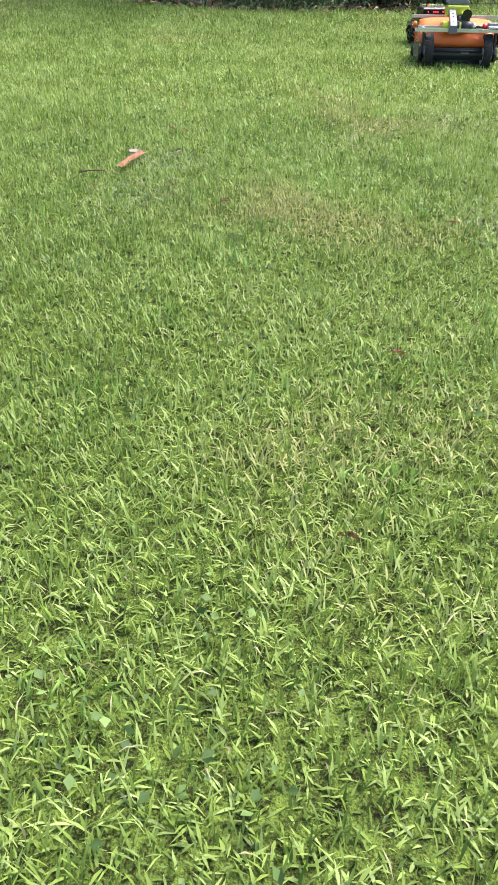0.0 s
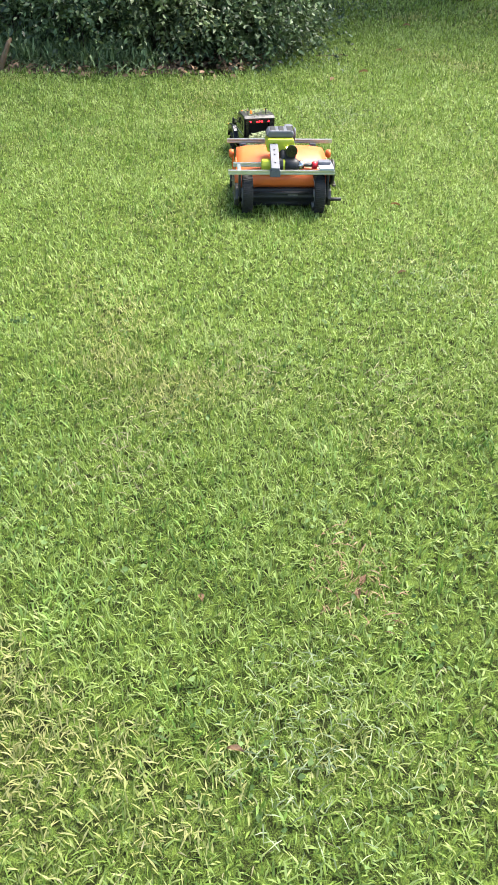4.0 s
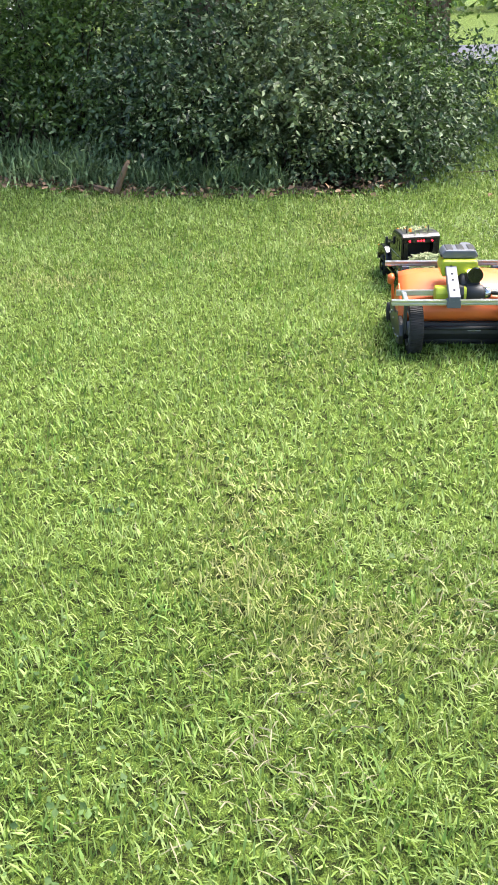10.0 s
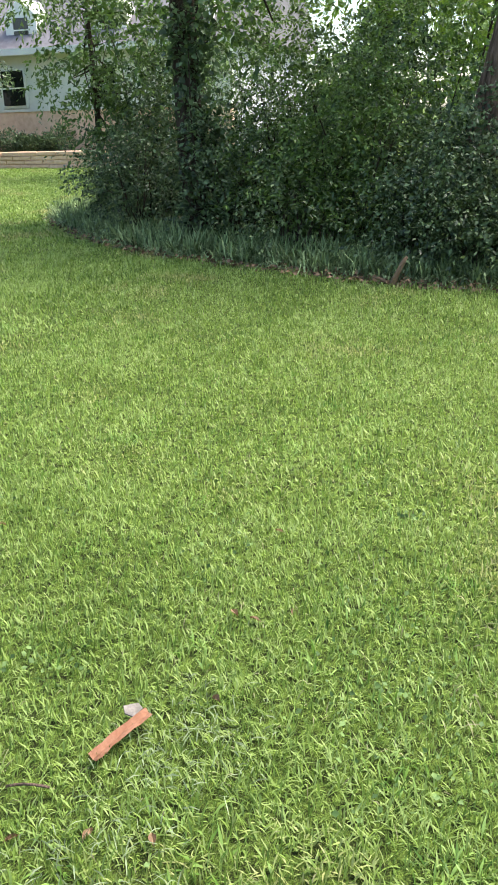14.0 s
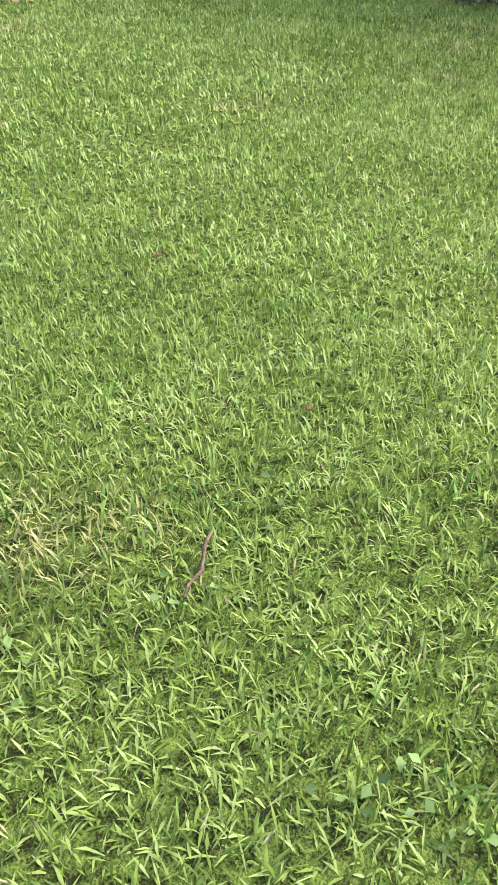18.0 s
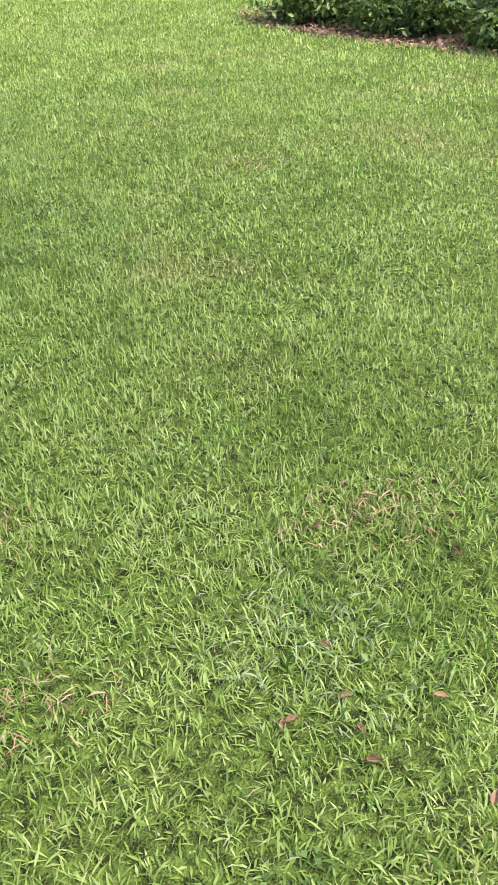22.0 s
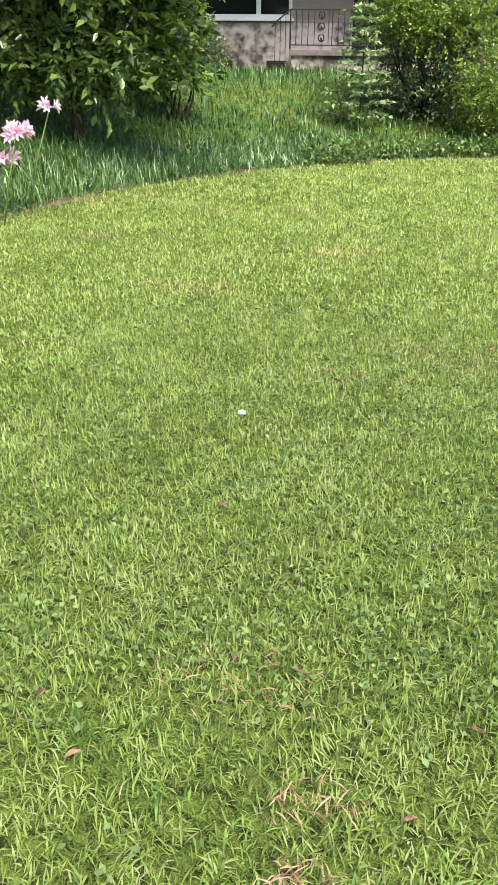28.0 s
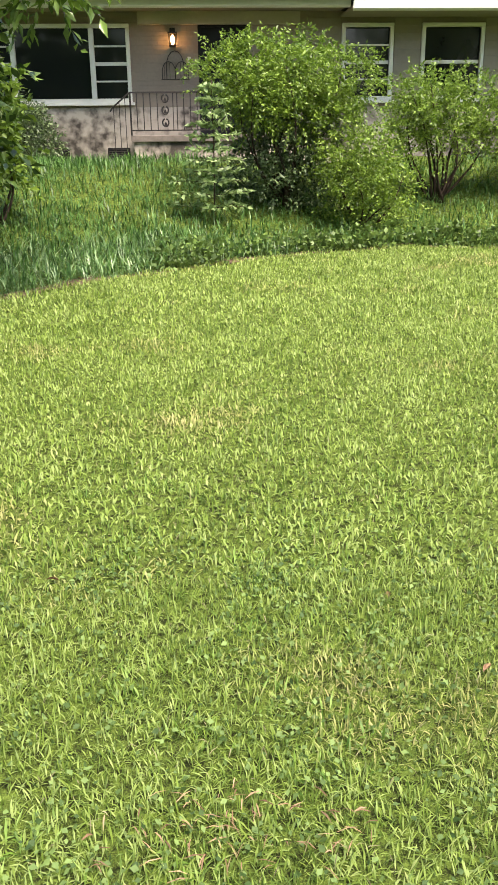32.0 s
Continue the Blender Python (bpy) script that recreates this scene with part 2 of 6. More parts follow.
M["bulb"] = mat("warm_bulb", (1.0, 0.6, 0.25), 0.3, bump=0)
_b = M["bulb"].node_tree.nodes["Principled BSDF"]
_b.inputs["Emission Color"].default_value = (1.0, 0.5, 0.16, 1)
_b.inputs["Emission Strength"].default_value = 14.0

# ---- tools ----


def add_mesh(name, verts, faces, material, parent=None, smooth=False):
    me = bpy.data.meshes.new(name)
    me.from_pydata(verts, [], faces)
    me.materials.append(material)
    if smooth:
        me.polygons.foreach_set("use_smooth", [True] * len(me.polygons))
    me.update()
    ob = new(name, me)
    ob.parent = parent
    return ob


def tri_mesh(name, v, f, material, parent=None):
    """A mesh from arrays: v (n,3), f (m,3) or (m,4)."""
    me = bpy.data.meshes.new(name)
    v = np.asarray(v, np.float32)
    f = np.asarray(f, np.int32)
    k = f.shape[1]
    me.vertices.add(len(v))
    me.vertices.foreach_set("co", v.ravel())
    me.loops.add(f.size)
    me.loops.foreach_set("vertex_index", f.ravel())
    me.polygons.add(len(f))
    me.polygons.foreach_set("loop_start", np.arange(0, f.size, k, dtype=np.int32))
    me.polygons.foreach_set("loop_total", np.full(len(f), k, np.int32))
    me.materials.append(material)
    me.update(calc_edges=True)
    ob = new(name, me)
    ob.parent = parent
    return ob


def part(name, bm, material, parent=None, label="", smooth=False):
    """Links a bmesh as one mesh object under a thing or a part."""
    me = bpy.data.meshes.new(name)
    bm.to_mesh(me)
    bm.free()
    me.materials.append(material)
    if smooth:
        me.polygons.foreach_set("use_smooth", [True] * len(me.polygons))
    ob = new(name, me)
    ob.parent = parent
    if label:
        ob["label"] = label
    return ob


def thing(name, m, label, category, group="", kind=""):
    ob = new(name)
    ob.empty_display_size = 0.1
    ob.matrix_world = m
    return tagged(ob, label, category, group, kind)


def box(x0, x1, y0, y1, z0, z1, bevel=0.0, seg=2, bm=None):
    bm = bm or bmesh.new()
    r = bmesh.ops.create_cube(bm, size=1, matrix=Matrix.Translation(((x0 + x1) / 2, (y0 + y1) / 2, (z0 + z1) / 2)) @ Matrix.Diagonal((abs(x1 - x0), abs(y1 - y0), abs(z1 - z0), 1)))
    if bevel:
        ed = list({e for v in r["verts"] for e in v.link_edges})
        bmesh.ops.bevel(bm, geom=ed, offset=bevel, segments=seg, affect="EDGES", profile=0.6)
    return bm


def tube(points, radius, sides=10, bm=None, closed_ends=True, taper=None):
    """A round bar along points."""
    bm = bm or bmesh.new()
    rings = []
    pts = [Vector(p) for p in points]
    q = way = None
    for i, p in enumerate(pts):
        a, b = pts[max(0, i - 1)], pts[min(len(pts) - 1, i + 1)]
        q = (b - a).to_track_quat("Z", "Y") if q is None else way.rotation_difference(b - a) @ q
        way = b - a
        r = radius if taper is None else radius * taper[i]
        rings.append([bm.verts.new(p + q @ Vector((math.cos(k * math.tau / sides) * r, math.sin(k * math.tau / sides) * r, 0))) for k in range(sides)])
    for a, b in zip(rings, rings[1:]):
        for k in range(sides):
            bm.faces.new((a[k], a[(k + 1) % sides], b[(k + 1) % sides], b[k]))
    if closed_ends:
        bm.faces.new(rings[0][::-1])
        bm.faces.new(rings[-1])
    return bm


def prism(outline, axis, lo, hi, bevel=0.0, bm=None, seg=2):
    """An outline in the plane across axis, pulled from lo to hi."""
    bm = bm or bmesh.new()

    def at(u, v, w):
        return {"x": (w, u, v), "y": (u, w, v), "z": (u, v, w)}[axis]

    a = [bm.verts.new(at(u, v, lo)) for u, v in outline]
    b = [bm.verts.new(at(u, v, hi)) for u, v in outline]
    fs = [bm.faces.new(a[::-1]), bm.faces.new(b)]
    n = len(a)
    for k in range(n):
        fs.append(bm.faces.new((a[k], a[(k + 1) % n], b[(k + 1) % n], b[k])))
    bmesh.ops.recalc_face_normals(bm, faces=fs)
    if bevel:
        ed = list({e for v in a + b for e in v.link_edges})
        bmesh.ops.bevel(bm, geom=ed, offset=bevel, segments=seg, affect="EDGES", profile=0.6, clamp_overlap=True)
    return bm


def lathe(profile, axis="y", sides=28, bm=None, at=(0, 0, 0), caps=True):
    """Turns a profile of (along, radius) about an axis."""
    bm = bm or bmesh.new()
    rings = []
    for s, r in profile:
        ring = []
        for k in range(sides):
            c, d = math.cos(k * math.tau / sides) * r, math.sin(k * math.tau / sides) * r
            p = {"x": (s, c, d), "y": (c, s, d), "z": (c, d, s)}[axis]
            ring.append(bm.verts.new(Vector(at) + Vector(p)))
        rings.append(ring)
    for a, b in zip(rings, rings[1:]):
        for k in range(sides):
            bm.faces.new((a[k], a[(k + 1) % sides], b[(k + 1) % sides], b[k]))
    if caps and profile[0][1] > 1e-5:
        bm.faces.new(rings[0][::-1])
    if caps and profile[-1][1] > 1e-5:
        bm.faces.new(rings[-1])
    bmesh.ops.recalc_face_normals(bm, faces=bm.faces)
    return bm


# ---- ground ----
# edges of the planted beds, as (x, y)
HOUSE_EDGE = [(-14, 4.5), (-8, 5.6), (-5.2, 6.8), (-3.8, 8.4), (-2.75, 9.8), (-2.2, 11.3), (-1.5, 12.5), (-0.6, 13.6), (0.7, 14.6), (1.9, 15.4), (3.1, 15.7), (4.5, 15.6), (6.4, 14.6), (9, 14.6), (13, 16), (15, 18), (17, 60)]


def edge_y(x):
    xs, ys = zip(*HOUSE_EDGE)
    return np.interp(x, xs, ys)


def ground_z(x, y):
    """Height of the ground: a level lawn, and a bank that climbs to the house."""
    x, y = np.asarray(x, float), np.asarray(y, float)
    run = np.interp(x, [-4, -1], [9.0, 5.5])
    s = np.clip((y - edge_y(x)) / run, 0, 1)
    s = s * s * (3 - 2 * s)
    bump = 0.012 * np.sin(x * 2.1 + 1) * np.sin(y * 1.7) + 0.01 * np.sin(x * 4.3) * np.cos(y * 3.9 + 2)
    return 1.0 * s + bump * np.where(s > 0, 2.0, 0.6)


def make_ground():
    # fine in the middle, coarse towards the horizon
    fine = np.arange(-8, 16.01, 0.25)
    coarse = np.array([-900, -400, -200, -100, -60, -40, -28, -20, -14, -11])
    gx = np.concatenate([coarse, fine, [18, 21, 25, 30, 40, 60, 100, 200, 400, 900]])
    gy = np.concatenate([coarse, np.arange(-8, 24.01, 0.25), [26, 29, 34, 42, 60, 100, 200, 400, 900]])
    X, Y = np.meshgrid(gx, gy, indexing="ij")
    Z = ground_z(X, Y)
    v = np.stack([X, Y, Z], -1).reshape(-1, 3)
    ni, nj = X.shape
    i, j = np.meshgrid(np.arange(ni - 1), np.arange(nj - 1), indexing="ij")
    a = (i * nj + j).ravel()
    f = np.stack([a, a + nj, a + nj + 1, a + 1], -1)
    ob = tri_mesh("ground", v, f, M["lawn"])
    ob.data.polygons.foreach_set("use_smooth", [True] * len(ob.data.polygons))
    return tagged(ob, "green mown lawn rising to a planted bank", "lawn", kind="structure")


make_ground()
rng = np.random.default_rng(5)


def blades(name, px, py, length, width, lean, material, label, category, seed=1, base=None, simple=False, curl=1.5):
    """Bent three-triangle blades standing at px, py."""
    r = np.random.default_rng(seed + 7919)
    n = len(px)
    pz = ground_z(px, py) - 0.004 if base is None else base
    ang = r.uniform(0, math.tau, n)
    d = np.stack([np.cos(ang), np.sin(ang), np.zeros(n)], -1)
    side = np.stack([-np.sin(ang), np.cos(ang), np.zeros(n)], -1)
    L = length * r.uniform(0.55, 1.25, n)
    wd = width * r.uniform(0.6, 1.3, n)
    ln = lean * r.uniform(0.1, 1.9, n)
    p = np.stack([px, py, pz], -1)
    up = np.array([0, 0, 1.0])
    mid = p + (d * np.sin(ln * 0.7)[:, None] + up * np.cos(ln * 0.7)[:, None]) * (L * 0.55)[:, None]
    tip = mid + (d * np.sin(np.minimum(ln * curl, 2.2))[:, None] + up * np.cos(np.minimum(ln * curl, 2.2))[:, None]) * (L * 0.5)[:, None]
    tw = side * (wd / 2)[:, None]
    if simple:
        v = np.stack([p, mid - tw, tip, mid + tw], 1).reshape(-1, 3)
        b = np.arange(n)[:, None] * 4
        f = np.concatenate([b + [0, 1, 3], b + [1, 2, 3]], 0)
    else:
        v = np.stack([p - tw * 0.7, p + tw * 0.7, mid - tw, mid + tw, tip], 1).reshape(-1, 3)
        b = np.arange(n)[:, None] * 5
        f = np.concatenate([b + [0, 1, 3], b + [0, 3, 2], b + [2, 3, 4]], 0)
    ob = tri_mesh(name, v, f, material)
    return tagged(ob, label, category, kind="stuff")


def scatter_leaves(centers, normals, size, r, aspect=0.5, fold=0.25, droop=0.2):
    """Folded leaves (two triangles each) at centers; returns vertices and faces."""
    n = len(centers)
    a = normals + r.normal(0, 0.55, (n, 3)) - np.array([0, 0, droop])
    a /= np.linalg.norm(a, axis=1, keepdims=True) + 1e-9
    s = np.cross(a, r.normal(0, 1, (n, 3)) + np.array([0, 0, 1.5]))
    s /= np.linalg.norm(s, axis=1, keepdims=True) + 1e-9
    u = np.cross(s, a)
    L = size * r.uniform(0.6, 1.35, n)[:, None]
    base, tip = centers, centers + a * L
    m = centers + a * L * 0.45 + u * L * fold * 0.4
    v = np.stack([base, m - s * L * aspect * 0.5, tip, m + s * L * aspect * 0.5], 1).reshape(-1, 3)
    b = np.arange(n)[:, None] * 4
    f = np.concatenate([b + [0, 1, 2], b + [0, 2, 3]], 0)
    return v, f


def crown_points(n, blobs, r, shell=0.55):
    """Points and outward directions in a crown made of uneven clumps: blobs of (x, y, z, rx, ry, rz)."""
    vol = np.array([b[3] * b[4] * b[5] for b in blobs]) ** 0.8
    pick = r.choice(len(blobs), n, p=vol / vol.sum())
    d = r.normal(0, 1, (n, 3))
    d /= np.linalg.norm(d, axis=1, keepdims=True)
    rad = shell + (1 - shell) * r.random(n) ** 0.6
    wob = 1 + 0.22 * np.sin(d[:, 0] * 5 + pick) * np.sin(d[:, 1] * 6 + pick * 2) + 0.15 * np.sin(d[:, 2] * 9 + pick * 3)
    B = np.array(blobs)
    p = B[pick, :3] + d * (rad * wob)[:, None] * B[pick, 3:]
    return p, d


def crown(name, blobs, n, size, material, parent, seed, twigs=9, aspect=0.5, spread=0.09, droop=0.2, shell=0.55, zmin=None, arch=0.0, sag=1.0):
    """Leaves in sprays of `twigs` on arching twigs; arch: how long the sprays reach."""
    r = np.random.default_rng(seed)
    if arch:
        twigs = 14
    k = n // twigs
    p, d = crown_points(k, blobs, r, shell)
    if zmin is not None:
        p[:, 2] = np.maximum(p[:, 2], zmin + r.random(k) * 0.15)
    c = np.repeat(p, twigs, 0)
    dd = np.repeat(d, twigs, 0)
    tw = np.repeat(r.normal(0, 1, (k, 3)) * (0.55 if arch else 1) + d * (0.9 if arch else 0.6) + np.array([0, 0, 0.45 if arch else 0.1]), twigs, 0)
    tw /= np.linalg.norm(tw, axis=1, keepdims=True)
    if arch:
        s = np.tile(np.linspace(0.05, 1, twigs), k)[:, None]
        L = np.repeat(arch * r.uniform(0.4, 1.5, k), twigs)[:, None]
        c = c + tw * L * s - np.array([0, 0, 0.75 * sag]) * L * s ** 2 + r.normal(0, 0.012, c.shape)
        side = np.cross(tw, [0, 0, 1.0]) * np.tile(np.where(np.arange(twigs) % 2, 1.0, -1.0), k)[:, None]
        fwd = tw - np.array([0, 0, 1.2 * sag]) * s
        v, f = scatter_leaves(c, side * 0.9 + fwd * 0.7, size, r, aspect, droop=droop)
        if zmin is not None:
            v[:, 2] = np.maximum(v[:, 2], 0.012)
    else:
        along = np.tile(np.linspace(-1, 1, twigs), k)[:, None]
        c = c + tw * along * spread * 2 + r.normal(0, spread * 0.35, c.shape)
        v, f = scatter_leaves(c, dd * 0.4 + tw * 0.5, size, r, aspect, droop=droop)
    return tri_mesh(name, v, f, material, parent)


def limb(p0, p1, r0, r1, seed, bend=0.12, n=7, sides=9, bm=None):
    r = random.Random(seed)
    p0, p1 = Vector(p0), Vector(p1)
    L = (p1 - p0).length
    off = Vector((r.uniform(-1, 1), r.uniform(-1, 1), 0)) * bend * L
    pts = [p0.lerp(p1, t / (n - 1)) + off * math.sin(math.pi * t / (n - 1)) for t in range(n)]
    tp = [1 + (r1 / r0 - 1) * t / (n - 1) for t in range(n)]
    return tube(pts, r0, sides, bm, True, tp)


def shrub(name, x, y, blobs, n, size, leaf, label, category, seed, stems=6, aspect=0.5, spread=0.09, droop=0.2, shell=0.5, group="", stem_r=0.02, arch=0.0, sag=0.5):
    """A shrub of several stems and a leafy crown; blobs are relative to its foot."""
    z = float(ground_z(x, y))
    ob = thing(name, pose(x, y, z), label, category, group)
    r = random.Random(seed)
    bm = bmesh.new()
    for k in range(stems):
        b = blobs[k % len(blobs)]
        e = (b[0] + r.uniform(-0.5, 0.5) * b[3], b[1] + r.uniform(-0.5, 0.5) * b[4], b[2] + r.uniform(0, 0.6) * b[5])
        limb((r.uniform(-0.1, 0.1), r.uniform(-0.1, 0.1), -0.05), e, stem_r * r.uniform(0.7, 1.3), stem_r * 0.25, seed + k, 0.15, 6, 6, bm)
    part("stem", bm, M["bark"], ob, "thin brown branching stems", True)
    crown("crown", blobs, n, size, M[leaf], ob, seed, aspect=aspect, spread=spread, droop=droop, shell=shell, zmin=0.03, arch=arch, sag=sag)
    return ob


def tree(name, x, y, height, r0, blobs, n, size, leaf, label, seed, lean=(0, 0), limbs=7, aspect=0.5, spread=0.12, trunk_top=0.75, droop=0.3, arch=0.0, sag=1.0, bark="bark"):
    z = float(ground_z(x, y))
    ob = thing(name, pose(x, y, z), label, "tree")
    bm = bmesh.new()
    top = Vector((lean[0], lean[1], height * trunk_top))
    pts = [Vector((0, 0, -0.35)), Vector((0, 0, 0.1)) + top * 0.02] + [top * t + Vector((0.06 * math.sin(t * 7 + seed), 0.06 * math.cos(t * 5 + seed), 0)) for t in (0.12, 0.3, 0.5, 0.75, 1.0)]
    tube(pts, r0, 14, bm, True, [1.25, 1.1, 1.0, 0.96, 0.88, 0.7, 0.4])
    part("trunk", bm, M[bark], ob, "rough brown bark", True)
    r = random.Random(seed)
    bm = bmesh.new()
    for k in range(limbs):
        b = blobs[k % len(blobs)]
        s = top * r.uniform(0.45, 0.98)
        limb(s, (b[0], b[1], b[2]), r0 * 0.35, r0 * 0.06, seed + k, 0.1, 7, 7, bm)
    part("limb", bm, M[bark], ob, "", True)
    crown("crown", blobs, n, size, M[leaf], ob, seed, aspect=aspect, spread=spread, droop=droop, arch=arch, sag=sag)
    return ob

# ---- the house ----
FY = 21.5  # front wall
GZ = 1.0


def wall_with_holes(name, x0, x1, z0, z1, y, depth, holes, material, label):
    """A wall along x with thickness and openings (x0, x1, z0, z1)."""
    xs = sorted({x0, x1, *[h[0] for h in holes], *[h[1] for h in holes]})
    zs = sorted({z0, z1, *[h[2] for h in holes], *[h[3] for h in holes]})
    bm = bmesh.new()
    for a, b in zip(xs, xs[1:]):
        for c, d in zip(zs, zs[1:]):
            if any(h[0] <= a and b <= h[1] and h[2] <= c and d <= h[3] for h in holes):
                continue
            box(a, b, y, y + depth, c, d, bm=bm)
    bmesh.ops.remove_doubles(bm, verts=bm.verts, dist=1e-4)
    ob = part(name, bm, material)
    return tagged(ob, label, "wall", kind="structure")


def window(x0, x1, z0, z1, cols, rows, y, label):
    """A white framed window; cols: where the sashes part, rows of glazing bars for each."""
    w = tagged(thing("window", pose(0, 0, 0), label, "window", kind="structure"))
    t = 0.07
    bm = bmesh.new()
    box(x0 - t, x1 + t, y - 0.05, y + 0.1, z1, z1 + t, 0.006, 1, bm)
    box(x0 - t, x1 + t, y - 0.05, y + 0.1, z0 - t, z0, 0.006, 1, bm)
    box(x0 - t, x0, y - 0.05, y + 0.1, z0, z1, 0.006, 1, bm)
    box(x1, x1 + t, y - 0.05, y + 0.1, z0, z1, 0.006, 1, bm)
    part("window_frame", bm, M["white"], w)
    part("window_sill", box(x0 - t - 0.04, x1 + t + 0.04, y - 0.11, y + 0.02, z0 - t - 0.05, z0 - t, 0.008), M["white"], w)
    edges = [x0, *cols, x1]
    for k, (a, b) in enumerate(zip(edges, edges[1:])):
        if k:
            part("mullion", box(a - 0.045, a + 0.045, y - 0.03, y + 0.09, z0, z1, 0.005, 1), M["white"], w)
        a2, b2 = a + (0.045 if k else 0), b - (0.045 if k < len(edges) - 2 else 0)
        part("pane", box(a2, b2, y + 0.045, y + 0.052, z0, z1), M["glass"], w, "dark reflecting glass")
        n = rows[k]
        for j in range(1, n):
            zz = z0 + (z1 - z0) * j / n
            hw = 0.03 if (n % 2 == 0 and j == n // 2) else 0.014
            part("glazing_bar", box(a2, b2, y + 0.015, y + 0.06, zz - hw, zz + hw, 0.003, 1), M["white"], w)
    return w


M["slab"] = mat("weathered_slab", (0.09, 0.075, 0.065), 0.9, var=0.4, scale=9, bump=0.4, col2=(0.20, 0.17, 0.15))


def make_house():
    h1 = (-3.35, -0.58, 2.1, 3.28)
    door = (0.73, 1.66, 1.46, 3.36)
    w2 = (3.45, 4.28, 2.1, 3.28)
    w3 = (4.95, 6.0, 2.1, 3.28)
    w4 = (8.0, 9.0, 2.1, 3.28)
    wall_with_holes("wall_front", -5.6, 11.0, 1.95, 3.546, FY, 0.25, [h1, (0.73, 1.66, 1.95, 3.36), w2, w3, w4], M["brickwall"], "taupe painted brick and board front wall of a house")
    wall_with_holes("wall_base", -5.6, 11.0, 0.6, 1.946, FY - 0.02, 0.27, [(0.73, 1.66, 1.46, 1.946)], M["stucco"], "stained grey stucco base wall of the house")
    bm = box(-5.6, -5.4, FY + 0.25, 30, 0.6, 3.546)
    box(10.8, 11.0, FY + 0.25, 30, 0.6, 3.546, bm=bm)
    box(-5.6, 11.0, 30, 30.2, 0.6, 3.546, bm=bm)
    tagged(part("wall_back", bm, M["siding"]), "taupe side and back walls of a house", "wall", kind="structure")
    window(*h1, [-2.62, -1.2], [4, 1, 4], FY, "wide white framed picture window with side sashes")
    window(*w2, [], [4], FY, "white framed sash window in a taupe wall")
    window(*w3, [], [2], FY, "white framed sash window in a taupe wall")
    window(*w4, [], [2], FY, "white framed sash window behind shrubs")
    # door
    d = tagged(thing("door_1", pose(0, 0, 0), "dark painted front door under the porch", "door", kind="structure"))
    bm = box(door[0] + 0.06, door[1] - 0.06, FY + 0.1, FY + 0.15, door[2], door[3] - 0.06, 0.004, 1)
    part("door_leaf", bm, M["dark_door"], d)
    part("door_glass", box(door[0] + 0.2, door[1] - 0.2, FY + 0.094, FY + 0.1, door[2] + 0.9, door[3] - 0.25), M["dark_door"], d, "dark glass in the upper door")
    bm = box(door[0], door[0] + 0.06, FY + 0.02, FY + 0.2, door[2], door[3])
    box(door[1] - 0.06, door[1], FY + 0.02, FY + 0.2, door[2], door[3], bm=bm)
    box(door[0] + 0.06, door[1] - 0.06, FY + 0.02, FY + 0.2, door[3] - 0.06, door[3], bm=bm)
    part("door_frame", bm, M["dark_door"], d)
    # eaves, roof
    tagged(part("soffit", box(-6.2, 3.35, FY - 0.9, FY + 0.02, 3.55, 3.59), M["siding"]), "pale boarded soffit under the eaves", "soffit", kind="structure")
    tagged(part("soffit", box(3.35, 11.6, FY - 1.2, FY + 0.02, 3.45, 3.49), M["siding"]), "pale boarded soffit under the eaves", "soffit", kind="structure")
    tagged(part("trim", box(-0.35, 2.6, FY - 0.08, FY - 0.004, 3.33, 3.545, 0.005), M["siding2"]), "pale beam board over the porch", "trim", kind="structure")
    for x0, x1, y, z in ((-6.2, 3.35, FY - 0.9, 3.49), (3.35, 11.6, FY - 1.2, 3.40)):
        g = thing("gutter", pose(0, 0, 0), "white metal gutter along the eaves", "gutter")
        part("trough", prism([(y - 0.12, z + 0.15), (y - 0.11, z + 0.03), (y - 0.06, z), (y, z), (y, z + 0.15), (y - 0.02, z + 0.15), (y - 0.02, z + 0.03), (y - 0.08, z + 0.04), (y - 0.1, z + 0.15)], "x", x0, x1), M["white"], g)
    bm = bmesh.new()
    a = [bm.verts.new(p) for p in ((-6.3, FY - 1.3, 3.6), (11.7, FY - 1.3, 3.6), (11.7, 30.8, 3.6), (-6.3, 30.8, 3.6))]
    t = [bm.verts.new(p) for p in ((-2, 26, 5.8), (7.4, 26, 5.8))]
    for f in ((a[0], a[1], t[1], t[0]), (a[1], a[2], t[1]), (a[2], a[3], t[0], t[1]), (a[3], a[0], t[0]), (a[3], a[2], a[1], a[0])):
        bm.faces.new(f)
    tagged(part("roof", bm, M["roof"]), "dark shingled hip roof of the house", "roof", kind="structure")
    # porch
    p = tagged(thing("porch", pose(0, 0, 0), "concrete porch slab with brick base before the door", "porch", kind="structure"))
    part("slab", box(-0.5, 3.2, FY - 1.35, FY - 0.03, 1.34, 1.45, 0.012), M["slab"], p)
    part("base", box(-0.46, 3.16, FY - 1.3, FY - 0.03, 0.4, 1.336), M["stucco"], p)


make_house()


